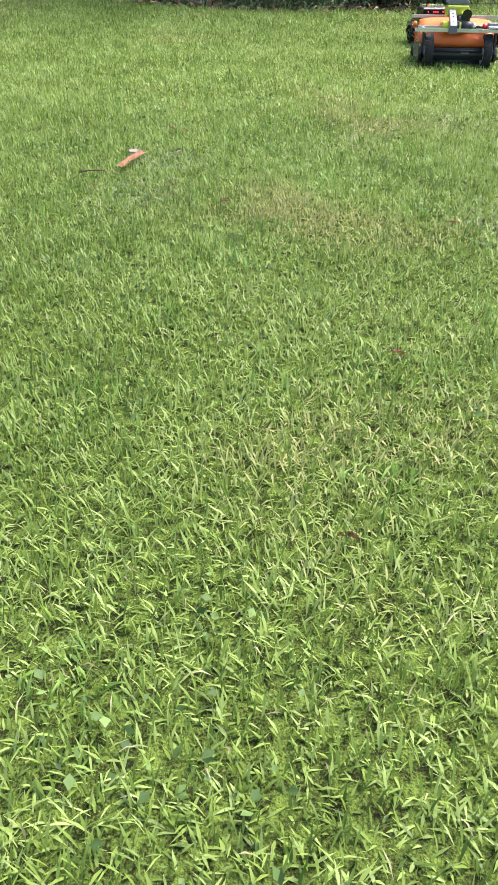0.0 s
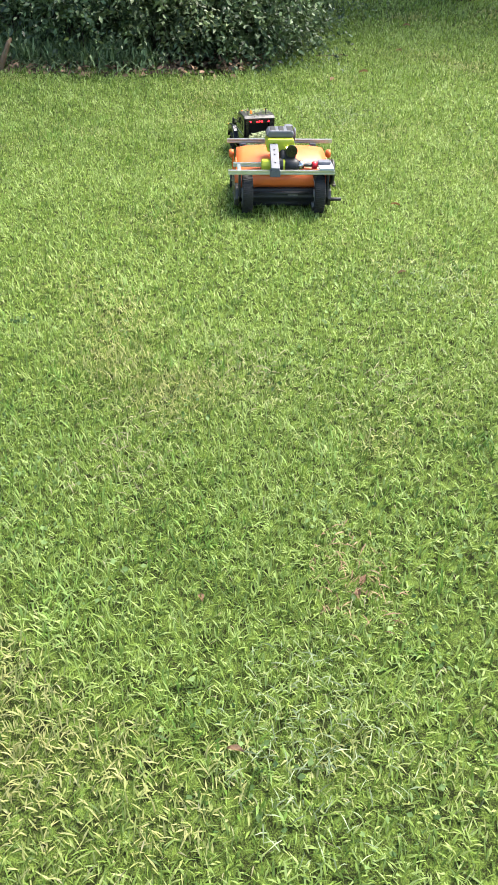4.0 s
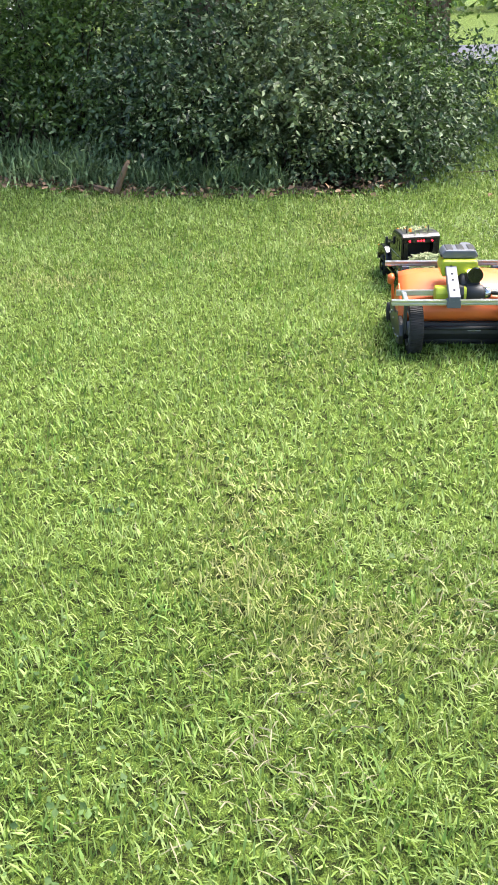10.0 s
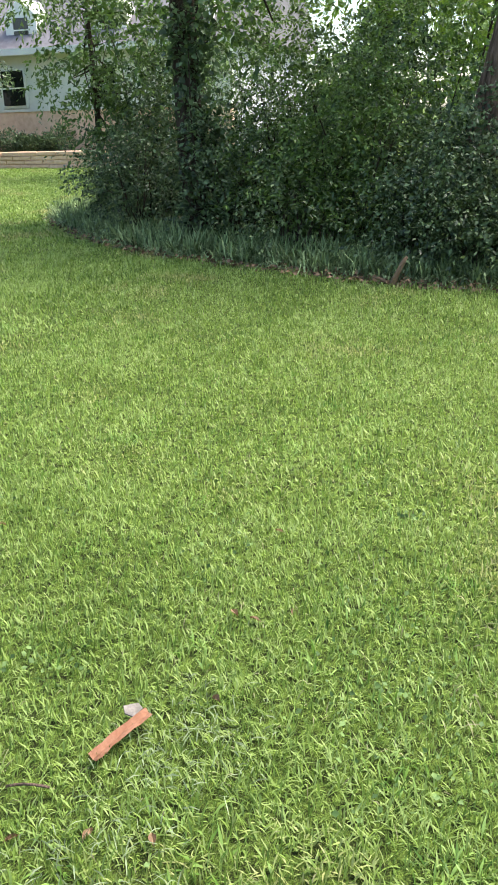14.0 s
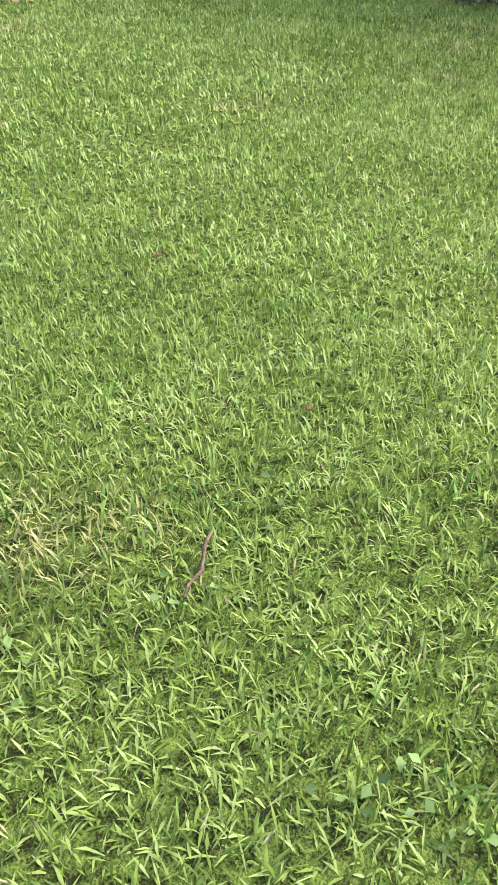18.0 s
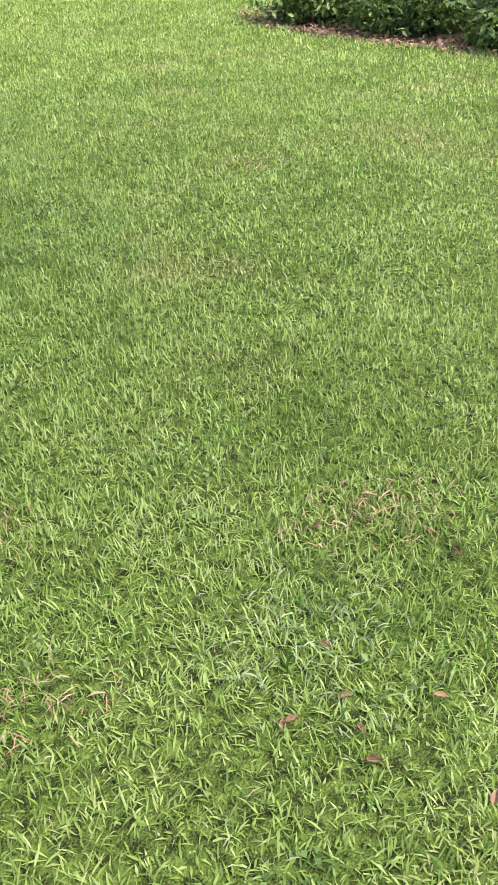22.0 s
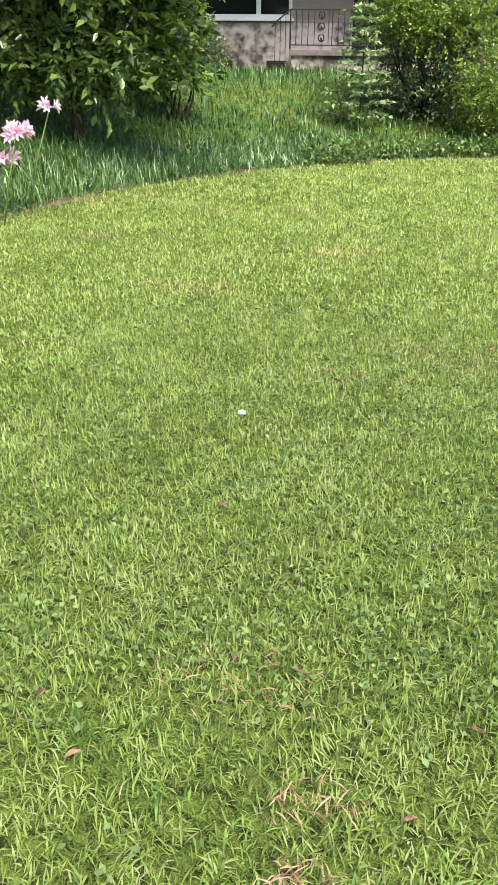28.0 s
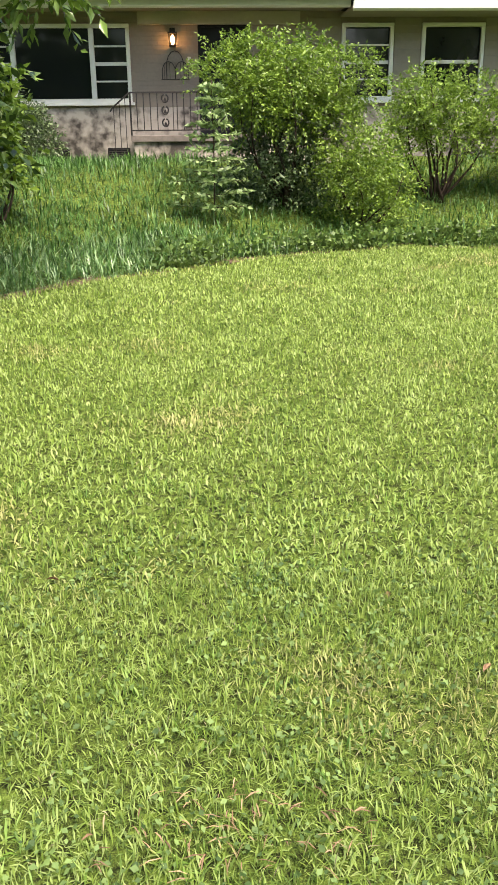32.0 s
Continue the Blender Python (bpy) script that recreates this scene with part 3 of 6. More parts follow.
def make_garage():
    wall_with_holes("wall_garage", -14.5, -5.62, 0.6, 3.4, 23.0, 0.25, [(-12.6, -9.9, 0.9, 3.0)], M["siding"], "taupe garage wing wall beside the house")
    tagged(part("roof", prism([(22.2, 3.41), (28.5, 3.41), (25.4, 4.9)], "x", -15.0, -5.62), M["roof"]), "dark shingled garage roof", "roof", kind="structure")
    g = tagged(thing("garage_door", pose(0, 0, 0), "beige panelled garage door with a row of dark panes", "garage door"), kind="structure")
    for k in range(4):
        z = 0.92 + k * 0.52
        part("door_panel", box(-12.58, -9.92, 23.05, 23.1, z, z + 0.505, 0.006, 1), M["siding"], g)
        for j in range(4):
            x = -12.5 + j * 0.65
            if k == 3:
                part("pane", box(x, x + 0.55, 23.04, 23.052, z + 0.1, z + 0.4), M["glass"], g, "dark glass pane")
            else:
                part("raised_field", box(x, x + 0.55, 23.035, 23.052, z + 0.08, z + 0.42, 0.006, 1), M["siding"], g)


make_garage()


def make_porch_things():
    # wrought iron railing round the porch
    y = FY - 1.3
    r = thing("porch_railing", pose(0, 0, 0), "dark wrought iron porch railing with a scrolled panel", "railing")
    x0, x1 = -0.5, 1.6
    part("top_rail", box(x0, x1, y - 0.02, y + 0.02, 2.13, 2.155, 0.004), M["iron"], r)
    part("bottom_rail", box(x0, x1, y - 0.012, y + 0.012, 1.52, 1.54, 0.003), M["iron"], r)
    for x in (x0 + 0.01, 1.58):
        part("post", box(x - 0.015, x + 0.015, y - 0.015, y + 0.015, 1.45, 2.13, 0.003), M["iron"], r)
    x = x0 + 0.12
    while x < x1 - 0.05:
        if not (-0.08 < x < 0.29):
            part("baluster", box(x - 0.008, x + 0.008, y - 0.008, y + 0.008, 1.54, 2.13), M["iron"], r)
        x += 0.115
    bm = bmesh.new()
    for cx in (-0.03, 0.24):
        box(cx - 0.007, cx + 0.007, y - 0.007, y + 0.007, 1.54, 2.13, bm=bm)
    for cz in (1.64, 1.84, 2.03):
        for sx in (-1, 1):
            pts = [(0.105 + sx * (0.012 + 0.05 * math.sin(a) * (1 - a / 9)), y, cz + 0.075 * math.cos(a * 0.9) * (1 - a / 9)) for a in np.linspace(0, 6.2, 15)]
            tube(pts, 0.014, 6, bm)
    part("scroll_panel", bm, M["iron"], r, "scrolled leaf panel")
    part("stair_rail", tube([(x0, y, 2.14), (x0 - 0.3, y, 1.9), (x0 - 0.34, y, 1.84)], 0.014, 8), M["iron"], r)
    for k in range(3):
        xx = x0 - 0.08 - k * 0.1
        part("stair_baluster", box(xx - 0.006, xx + 0.006, y - 0.006, y + 0.006, 1.15, 2.08 - k * 0.08), M["iron"], r)
    # lit wall lantern
    l = thing("wall_lantern", pose(0.27, FY - 0.004, 3.08), "lit black metal wall lantern with warm bulb", "lantern")
    part("back_plate", box(-0.05, 0.05, -0.02, -0.001, -0.12, 0.2, 0.006), M["iron"], l)
    bm = bmesh.new()
    for sx in (-1, 1):
        for sy in (-0.16, -0.04):
            tube([(sx * 0.055, sy, -0.1), (sx * 0.075, sy - (0.01 if sy < -0.1 else -0.01), 0.1)], 0.006, 6, bm)
    box(-0.065, 0.065, -0.165, -0.035, -0.12, -0.1, 0.004, bm=bm)
    box(-0.085, 0.085, -0.185, -0.015, 0.1, 0.12, 0.006, bm=bm)
    part("cage", bm, M["iron"], l)
    part("bulb", lathe([(-0.09, 0.012), (-0.05, 0.03), (0.0, 0.038), (0.05, 0.026), (0.08, 0.0001)], "z", 14, at=(0, -0.1, 0)), M["bulb"], l, "glowing warm bulb", True)
    # arched iron wall ornament
    o = thing("wall_ornament", pose(0.3, FY - 0.003, 2.42), "thin wrought iron arched wall ornament", "ornament")
    bm = bmesh.new()
    for cx, w, h in ((-0.12, 0.12, 0.3), (0.12, 0.12, 0.3), (0.0, 0.16, 0.48)):
        pts = [(cx - w, -0.02, 0.0), (cx - w, -0.02, h * 0.45)] + [(cx - w * math.cos(a), -0.02, h * 0.45 + h * 0.55 * math.sin(a)) for a in np.linspace(0.3, math.pi - 0.3, 7)] + [(cx + w, -0.02, h * 0.45), (cx + w, -0.02, 0.0)]
        tube(pts, 0.007, 6, bm)
    tube([(-0.26, -0.02, 0), (0.26, -0.02, 0)], 0.007, 6, bm)
    for k in range(5):
        tube([(-0.2 + k * 0.1, -0.02, 0), (-0.2 + k * 0.1, -0.02, 0.28)], 0.004, 5, bm)
    part("frame", bm, M["iron"], o)
    d = thing("door_bell", pose(0.56, FY - 0.003, 2.74), "small white door bell box on the wall", "door bell")
    part("case", box(-0.03, 0.03, -0.025, 0, -0.06, 0.06, 0.006), M["white"], d)


make_porch_things()


def foundation_vents():
    for x, z in ((-1.94, 1.12), (-0.81, 1.12)):
        f = thing("foundation_vent", pose(x, FY - 0.022, z), "small dark louvred vent in the stained base wall", "vent", "vents of the base wall")
        bm = box(-0.21, 0.21, -0.02, 0, 0.1, 0.12, 0.003, 1)
        box(-0.21, 0.21, -0.02, 0, -0.12, -0.1, 0.003, 1, bm)
        box(-0.21, -0.19, -0.02, 0, -0.1, 0.1, 0.003, 1, bm)
        box(0.19, 0.21, -0.02, 0, -0.1, 0.1, 0.003, 1, bm)
        part("frame", bm, M["iron"], f)
        part("backing", box(-0.19, 0.19, -0.006, 0, -0.1, 0.1), M["dark_door"], f)
        for k in range(6):
            zz = -0.085 + k * 0.034
            part("slat", prism([(-0.018, zz - 0.006), (-0.007, zz + 0.008), (-0.007, zz + 0.012), (-0.018, zz - 0.002)], "x", -0.19, 0.19), M["iron"], f)


foundation_vents()

# ---- planting by the house ----


def clumps(n, rx, ry, z0, z1, size, seed, top=0.5):
    """Uneven small clumps filling a rounded crown."""
    r = random.Random(seed)
    out = []
    for k in range(n):
        t = (k + 0.5) / n
        z = z0 + (z1 - z0) * t
        w = math.sqrt(max(0.05, 1 - abs((t - 0.42) / 0.62) ** 2.2))
        a = k * 2.4 + r.uniform(-0.4, 0.4)
        q = r.uniform(0.35, 0.8)
        s = size * r.uniform(0.75, 1.25)
        out.append((rx * w * q * math.cos(a), ry * w * q * math.sin(a), z, s, s, s * 0.8))
    return out


bs = shrub("shrub", 1.85, 17.6, clumps(24, 1.3, 1.0, 1.2, 2.15, 0.34, 1), 30000, 0.056, "leaf_lime", "tall rounded shrub, bright green above inner leaves darkened for shade", "shrub", 11, 18, arch=0.28, shell=0.7)
# dark leaves low inside put the crown's own shade into colour
crown("shaded_inner_leaves", clumps(18, 0.85, 0.7, 0.15, 1.35, 0.36, 25), 12000, 0.06, M["leaf_dark"], bs, 26, zmin=0.03, arch=0.25, sag=0.5)
shrub("shrub", 4.35, 18.0, clumps(16, 1.05, 0.8, 0.85, 1.6, 0.33, 2), 15000, 0.055, "leaf_lime", "bright green shrub above bare dark stems", "shrub", 12, 16, spread=0.08, arch=0.28)
shrub("shrub", 6.0, 17.8, clumps(16, 1.0, 0.8, 0.4, 1.4, 0.4, 3), 15000, 0.055, "leaf_lime", "bright green shrub beside the house wall", "shrub", 13, 10, spread=0.08, arch=0.28)


def sapling(x, y, h):
    """A young tree: one leader and tiers of slender branches, with leaves in pairs along them."""
    r = random.Random(14)
    s = thing("sapling", pose(x, y, float(ground_z(x, y))), "small pale green tiered sapling on the bank", "sapling")
    bm = tube([(0, 0, -0.05), (0.01, 0, h * 0.5), (0, 0.01, h)], 0.012, 7, taper=[1, 0.7, 0.3])
    at, way = [], []
    z = 0.22
    while z < h - 0.05:
        reach = 0.5 * (1 - z / h) + 0.1
        a0 = r.uniform(0, 6)
        for q in range(5):
            a = a0 + q * math.tau / 5 + r.uniform(-0.3, 0.3)
            L = reach * r.uniform(0.7, 1.15)
            d = Vector((math.cos(a), math.sin(a), 0))
            pts = [Vector((0, 0, z)) + d * L * t + Vector((0, 0, 0.16 * L * t - 0.1 * L * t * t)) for t in (0, 0.35, 0.7, 1)]
            tube(pts, 0.004, 5, bm)
            for t in np.linspace(0.15, 1.05, 12):
                for side in (-1, 1):
                    at.append(Vector((0, 0, z)) + d * L * float(t) + Vector((0, 0, 0.16 * L * t - 0.1 * L * t * t)))
                    way.append(d * 0.8 + Vector((-d.y, d.x, 0)) * side + Vector((0, 0, 0.1)))
        z += 0.15 + r.uniform(-0.02, 0.03)
    part("stem", bm, M["bark"], s, "thin brown stem and branches", True)
    v, f = scatter_leaves(np.array(at), np.array(way), 0.1, np.random.default_rng(3), 0.5, droop=0.1)
    tri_mesh("crown", v, f, M["leaf_sap"], s)
    return s


sapling(0.78, 16.5, 1.85)
shrub("ground_shrub", 2.9, 16.9, clumps(14, 0.72, 0.55, 0.15, 1.2, 0.3, 4), 11000, 0.05, "leaf_lime", "low feathery bright green shrub on the bank", "shrub", 15, 9, spread=0.1, arch=0.35)
shrub("shrub", -2.3, 20.3, clumps(10, 0.5, 0.45, 0.2, 0.9, 0.3, 5), 8000, 0.06, "leaf_dark", "dark green shrub against the stained house base", "shrub", 16, 6)
shrub("shrub", 8.6, 17.6, clumps(14, 1.2, 0.9, 0.3, 1.6, 0.45, 6), 10000, 0.07, "leaf_mid", "green shrub at the corner of the bank", "shrub", 17, 8)
shrub("shrub", 7.4, 15.6, clumps(10, 1.0, 0.7, 0.2, 0.8, 0.4, 7), 8000, 0.07, "leaf_dark", "dark low shrub at the edge of the lawn", "shrub", 18, 6)
shrub("shrub", 10.5, 16.6, clumps(14, 1.3, 1.0, 0.3, 1.8, 0.5, 8), 9000, 0.08, "leaf_mid", "green shrub behind the lawn", "shrub", 19, 8)
mg = tree("magnolia", -2.8, 13.0, 4.4, 0.085, [(0, 0, 2.2, 1.0, 0.9, 0.9), (-1.0, 0, 1.4, 0.8, 0.7, 0.6), (-1.5, 0.1, 2.3, 0.8, 0.7, 0.7), (0.8, -0.1, 1.15, 0.6, 0.6, 0.45), (0.85, 0.1, 1.9, 0.5, 0.6, 0.6), (0.2, 0, 3.3, 1.2, 1.0, 0.8), (2.1, -0.75, 2.3, 0.45, 0.4, 0.25), (1.4, -0.3, 3.0, 0.6, 0.6, 0.35), (-0.3, -0.2, 1.0, 0.8, 0.6, 0.4), (0.35, -0.3, 0.9, 0.5, 0.4, 0.3)], 30000, 0.13, "leaf_gloss", "broad tree with large glossy dark green leaves", 21, limbs=14, aspect=0.42, arch=0.35, sag=0.25)
# lime leaves put the sun on the outer branch into colour
crown("sunlit_leaves", [(2.0, -0.8, 2.35, 0.42, 0.35, 0.2), (1.5, -0.6, 2.5, 0.3, 0.3, 0.2), (1.15, -0.3, 1.5, 0.25, 0.3, 0.35)], 1100, 0.14, M["leaf_lime"], mg, 27, arch=0.25, sag=0.3, aspect=0.42)
shrub("shrub", -1.9, 15.0, clumps(9, 0.4, 0.35, 0.5, 1.5, 0.22, 9), 3200, 0.11, "leaf_lime", "bright green young shrub below the tree", "shrub", 20, 7, arch=0.32)
shrub("shrub", -4.2, 15.6, clumps(14, 1.0, 0.8, 0.3, 2.0, 0.4, 23), 9000, 0.08, "leaf_dark", "tall dark shrub behind the glossy leaved tree", "shrub", 23, 9, arch=0.35)
# the fourth crown clump is added out of view to shade the left bank
st = tree("shade_tree", -4.7, 12.6, 11, 0.47, [(0, 0, 9, 4, 4, 2.2), (2.5, -1.5, 8.4, 2.5, 2.5, 1.6), (-2.5, 1.5, 8.6, 2.5, 2.5, 1.6), (3.0, -5.0, 8.6, 2.2, 2.0, 0.9)], 13000, 0.2, "leaf_mid", "massive old tree with a thick trunk darkened for shade", 22, limbs=8, bark="bark_shaded")
crown("trunk_ivy", [(0.1, -0.5, 0.25, 0.3, 0.12, 0.3), (-0.25, -0.47, 0.6, 0.15, 0.08, 0.5), (0.3, -0.42, 0.9, 0.12, 0.08, 0.3)], 700, 0.07, M["leaf_mid"], st, 28, aspect=0.8)
part("root_flare", limb((0.1, -0.15, 0.55), (0.2, -0.62, -0.12), 0.28, 0.12, 6, 0.05, 7, 10), M["bark_shaded"], st, "spreading root", True)
part("root_flare", limb((0.2, 0.0, 0.5), (0.68, -0.28, -0.12), 0.28, 0.1, 7, 0.05, 7, 10), M["bark_shaded"], st, "spreading root", True)
part("root_flare", limb((-0.2, 0.0, 0.5), (-0.66, -0.3, -0.12), 0.28, 0.1, 8, 0.05, 7, 10), M["bark_shaded"], st, "spreading root", True)

# an added tree, never in view, whose high crown shades the near lawn
tree("unseen_shade_caster", 4.0, -7.0, 11.0, 0.3, [(-1.3, 6.0, 8.8, 1.8, 1.6, 0.8), (0.6, 6.6, 9.0, 1.6, 1.6, 0.8), (-1.1, 8.6, 8.8, 1.6, 1.5, 0.7), (0.6, 8.8, 8.8, 1.5, 1.5, 0.7), (-2.2, 7.6, 9.4, 1.5, 1.5, 0.7), (-0.4, 4.2, 9.2, 1.5, 1.4, 0.7)], 3000, 0.17, "leaf_mid", "added tree out of view, its crown shading the near lawn", 48, limbs=12, spread=0.3)

# ---- the wooded bed ----
BED = [(9.4, -1.7), (8.65, -1.5), (8.2, -1.3), (7.98, -0.95), (7.98, -0.4), (8.08, 0.3), (8.2, 1.0), (8.4, 1.7), (8.8, 2.5), (9.15, 3.3), (9.75, 4.3), (10.6, 5.3), (11.76, 6.35), (12.6, 7.0)]
_first = len(scene.objects)
for k, (x, y, rx, ry, h, leaf, n) in enumerate((
    (10.1, -0.6, 0.8, 0.75, 1.3, "leaf_grey", 17000), (10.3, 0.5, 0.95, 0.9, 1.25, "leaf_dark", 18000), (10.6, 1.6, 1.0, 0.9, 2.0, "leaf_mid", 17000),
    (11.4, 2.7, 0.9, 0.8, 2.1, "leaf_mid", 12000), (12.6, 3.9, 1.0, 0.9, 1.2, "leaf_dark", 9000), (11.8, -0.7, 1.2, 1.0, 2.2, "leaf_mid", 14000),
    (12.4, 1.2, 1.3, 1.2, 2.9, "leaf_mid", 14000), (13.2, 2.9, 1.3, 1.3, 2.9, "leaf_mid", 10000), (14.4, 5.6, 1.0, 0.9, 1.0, "leaf_dark", 7000), (13.0, -1.5, 0.8, 0.7, 0.8, "leaf_dark", 6000), (13.0, 5.2, 0.75, 0.7, 2.1, "leaf_dark", 11000), (13.9, 4.4, 0.9, 0.8, 2.3, "leaf_dark", 9000), (9.75, 0.75, 0.45, 0.6, 0.85, "leaf_dark", 4500), (9.8, -0.45, 0.5, 0.5, 0.8, "leaf_grey", 4000), (10.2, 2.2, 0.4, 0.5, 0.9, "leaf_grey", 2500),
    (12.8, 5.45, 0.65, 0.65, 1.6, "leaf_dark", 9000), (11.9, 4.9, 0.7, 0.7, 1.3, "leaf_dark", 8000), (11.3, 3.2, 0.8, 0.8, 1.5, "leaf_dark", 9000), (11.7, 1.6, 1.0, 1.0, 2.3, "leaf_dark", 11000), (11.2, -0.1, 0.9, 0.8, 1.9, "leaf_dark", 9000), (12.6, 2.4, 1.0, 1.0, 2.4, "leaf_dark", 9000))):
    shrub("thicket_shrub", x, y, clumps(19, rx * 1.05, ry * 1.05, 0.12, h, 0.3, 30 + k), int(n * 0.74), 0.058, leaf, "dense dark green thicket shrub at the lawn edge", "shrub", 30 + k, 16, spread=0.12, group="shrubs of the thicket", stem_r=0.018, droop=0.3, arch=0.5, sag=0.7)
tree("tree", 10.9, 0.6, 9, 0.21, [(0.9, -0.6, 5.6, 2.2, 2.2, 1.2), (0, -1.6, 7.2, 2.2, 2.2, 1.2), (1.4, 1.2, 4.3, 1.3, 1.3, 0.7), (1.6, -1.5, 3.6, 1.0, 1.0, 0.5)], 13000, 0.12, "leaf_lime", "leaning tree with grey brown trunk in the thicket", 41, lean=(0.3, -1.7), arch=0.45, bark="bark_pale")
tw = tree("tree", 12.95, -2.32, 9, 0.15, [(0, 0.5, 6, 2.2, 2.2, 1.4), (0.5, -1, 7, 2.2, 2.2, 1.3), (0.3, -0.8, 1.7, 0.5, 0.6, 0.35), (0.7, 0.8, 2.0, 0.5, 0.6, 0.4), (0.6, -0.5, 2.8, 0.7, 0.7, 0.4)], 13000, 0.1, "leaf_lime", "twin stemmed tree at the end of the thicket", 42, lean=(0.2, -0.25), arch=0.45, bark="bark_red")
part("trunk", limb((0.05, 0.16, -0.1), (0.5, 0.6, 6.5), 0.12, 0.06, 5, 0.04, 8, 12), M["bark_red"], tw, "second rough bark stem", True)
tree("tree", 11.35, 3.8, 9, 0.17, [(0.6, 0.3, 5, 2.2, 2.2, 1.4), (1, -1.2, 6.5, 2.2, 2.2, 1.4), (0.9, 0.6, 3, 1.0, 1.0, 0.6), (0.4, -0.9, 2.6, 0.8, 0.8, 0.5)], 14000, 0.1, "leaf_mid", "dark trunked tree among the border grass", 43, lean=(0.3, 0.4), arch=0.45)
tree("tree", 13.2, 6.2, 4.6, 0.05, [(-0.2, 0.3, 2.1, 0.5, 0.5, 0.3), (0, -0.3, 2.6, 0.9, 0.8, 0.6), (0.4, 0.5, 3.3, 1.0, 1.0, 0.4), (-0.1, -0.9, 1.9, 0.7, 0.7, 0.6), (0, -0.5, 1.1, 0.7, 0.7, 0.6), (0, -0.1, 1.6, 0.5, 0.5, 0.4)], 9000, 0.08, "leaf_mid", "slender tree with arching branches over the lawn", 44, limbs=18, arch=0.36)
shrub("climbing_ivy", 11.3, 3.75, [(0, 0, 0.5, 0.3, 0.3, 0.5), (0.05, 0.05, 1.4, 0.27, 0.27, 0.6), (0.1, 0.1, 2.4, 0.27, 0.27, 0.6)], 2600, 0.08, "leaf_dark", "dark ivy climbing a tree trunk", "ivy", 47, 4, aspect=0.8)
tree("tree", 13.2, -4.65, 8, 0.2, [(-0.2, 0.9, 2.0, 0.8, 0.8, 0.6), (0, 0, 4.0, 2.0, 2.0, 1.5), (0, 1.3, 3.0, 1.0, 1.0, 0.7), (-0.4, 0.3, 1.2, 0.7, 0.8, 0.5), (-0.2, 1.0, 0.9, 0.5, 0.5, 0.4)], 12000, 0.1, "leaf_lime", "low branched tree across the lawn gap", 45, arch=0.45)
tree("tree", 13.0, -6.5, 8, 0.25, [(0, 0, 5, 2.4, 2.4, 1.6), (0, 0.5, 2.4, 1.2, 1.2, 0.9), (0, 0.3, 1.0, 1.0, 1.2, 0.6)], 9000, 0.11, "leaf_dark", "dark tree at the side of the lawn", 46, arch=0.45)
# the thicket is laid out at a larger size: draw it in towards the lawn
WOOD = Matrix.Translation((0.8, -0.4, 0)) @ Matrix.Rotation(radians(0.65), 4, "Z") @ Matrix.Scale(0.9, 4) @ Matrix.Translation((-0.8, 0.4, 0))
for _ob in list(scene.objects)[_first:]:
    if _ob.parent is None:
        _ob.matrix_world = WOOD @ _ob.matrix_basis
# the skirt of the thicket where it rounds the end of the bed
for k, (x, y, rx, h, leaf, n) in enumerate(((8.5, -0.55, 0.5, 0.75, "leaf_grey", 7000), (8.6, -1.1, 0.5, 0.6, "leaf_dark", 7000), (9.15, -1.2, 0.55, 0.95, "leaf_mid", 7500), (8.55, 0.15, 0.45, 0.65, "leaf_dark", 5000), (10.75, -1.6, 0.5, 0.8, "leaf_dark", 6000), (10.8, -2.0, 0.4, 0.6, "leaf_dark", 5000), (8.75, -1.4, 0.42, 0.45, "leaf_dark", 5000), (9.45, -1.5, 0.42, 0.7, "leaf_dark", 5000), (9.9, -1.35, 0.5, 1.2, "leaf_mid", 5500))):
    shrub("thicket_shrub", x, y, clumps(15, rx, rx, 0.08, h, 0.24, 130 + k), n, 0.05, leaf, "low leafy shrub skirting the end of the thicket", "shrub", 130 + k, 12, spread=0.12, group="shrubs of the thicket", stem_r=0.014, droop=0.3, arch=0.45, sag=0.6)
# island bed
ISLAND = [(5.05, 10.3), (5.35, 9.15), (5.85, 8.1), (6.1, 7.3), (6.45, 6.75), (7.1, 6.6), (7.9, 7.2), (8.4, 8.6), (8.3, 10.4), (7.4, 11.3), (6.0, 11.2)]
for k, (x, y, s, h) in enumerate(((6.75, 7.35, 0.6, 0.5), (7.5, 8.3, 0.85, 0.9), (6.35, 8.7, 0.65, 0.55), (7.2, 9.8, 0.9, 1.1), (5.95, 10.0, 0.7, 0.6))):
    shrub("island_shrub", x, y, clumps(12, s, s, 0.12, h, 0.35, 60 + k), 5500, 0.08, "leaf_mid", "dark green shrub in the island bed", "shrub", 60 + k, 6, group="shrubs of the island bed")


def in_bed(x, y):
    """Where the planted ground lies."""
    xs = np.array([b[1] for b in BED])
    ex = np.interp(y, xs, [b[0] for b in BED], left=99, right=99)
    wood = (x > ex) & (y > -1.7) & (y < 7.0) & (x < ex + 6)
    isle = ((x - 6.8 + 0.3 * (y - 8.9)) / 1.35) ** 2 + ((y - 8.9) / 2.3) ** 2 < 1
    return wood | isle | (y > edge_y(x))


# ---- lawn blades ----
def lawn_points(n, x0, x1, y0, y1, seed):
    r = np.random.default_rng(seed)
    x, y = r.uniform(x0, x1, n), r.uniform(y0, y1, n)
    k = ~in_bed(x, y)
    if x0 >= 9.0 and y0 >= 5.0:
        # beyond the thicket only the open strip of lawn shows
        k &= (y > 0.5 * (x - 0.8) - 0.9) & (y < 0.95 * (x - 0.8))
    return x[k], y[k]


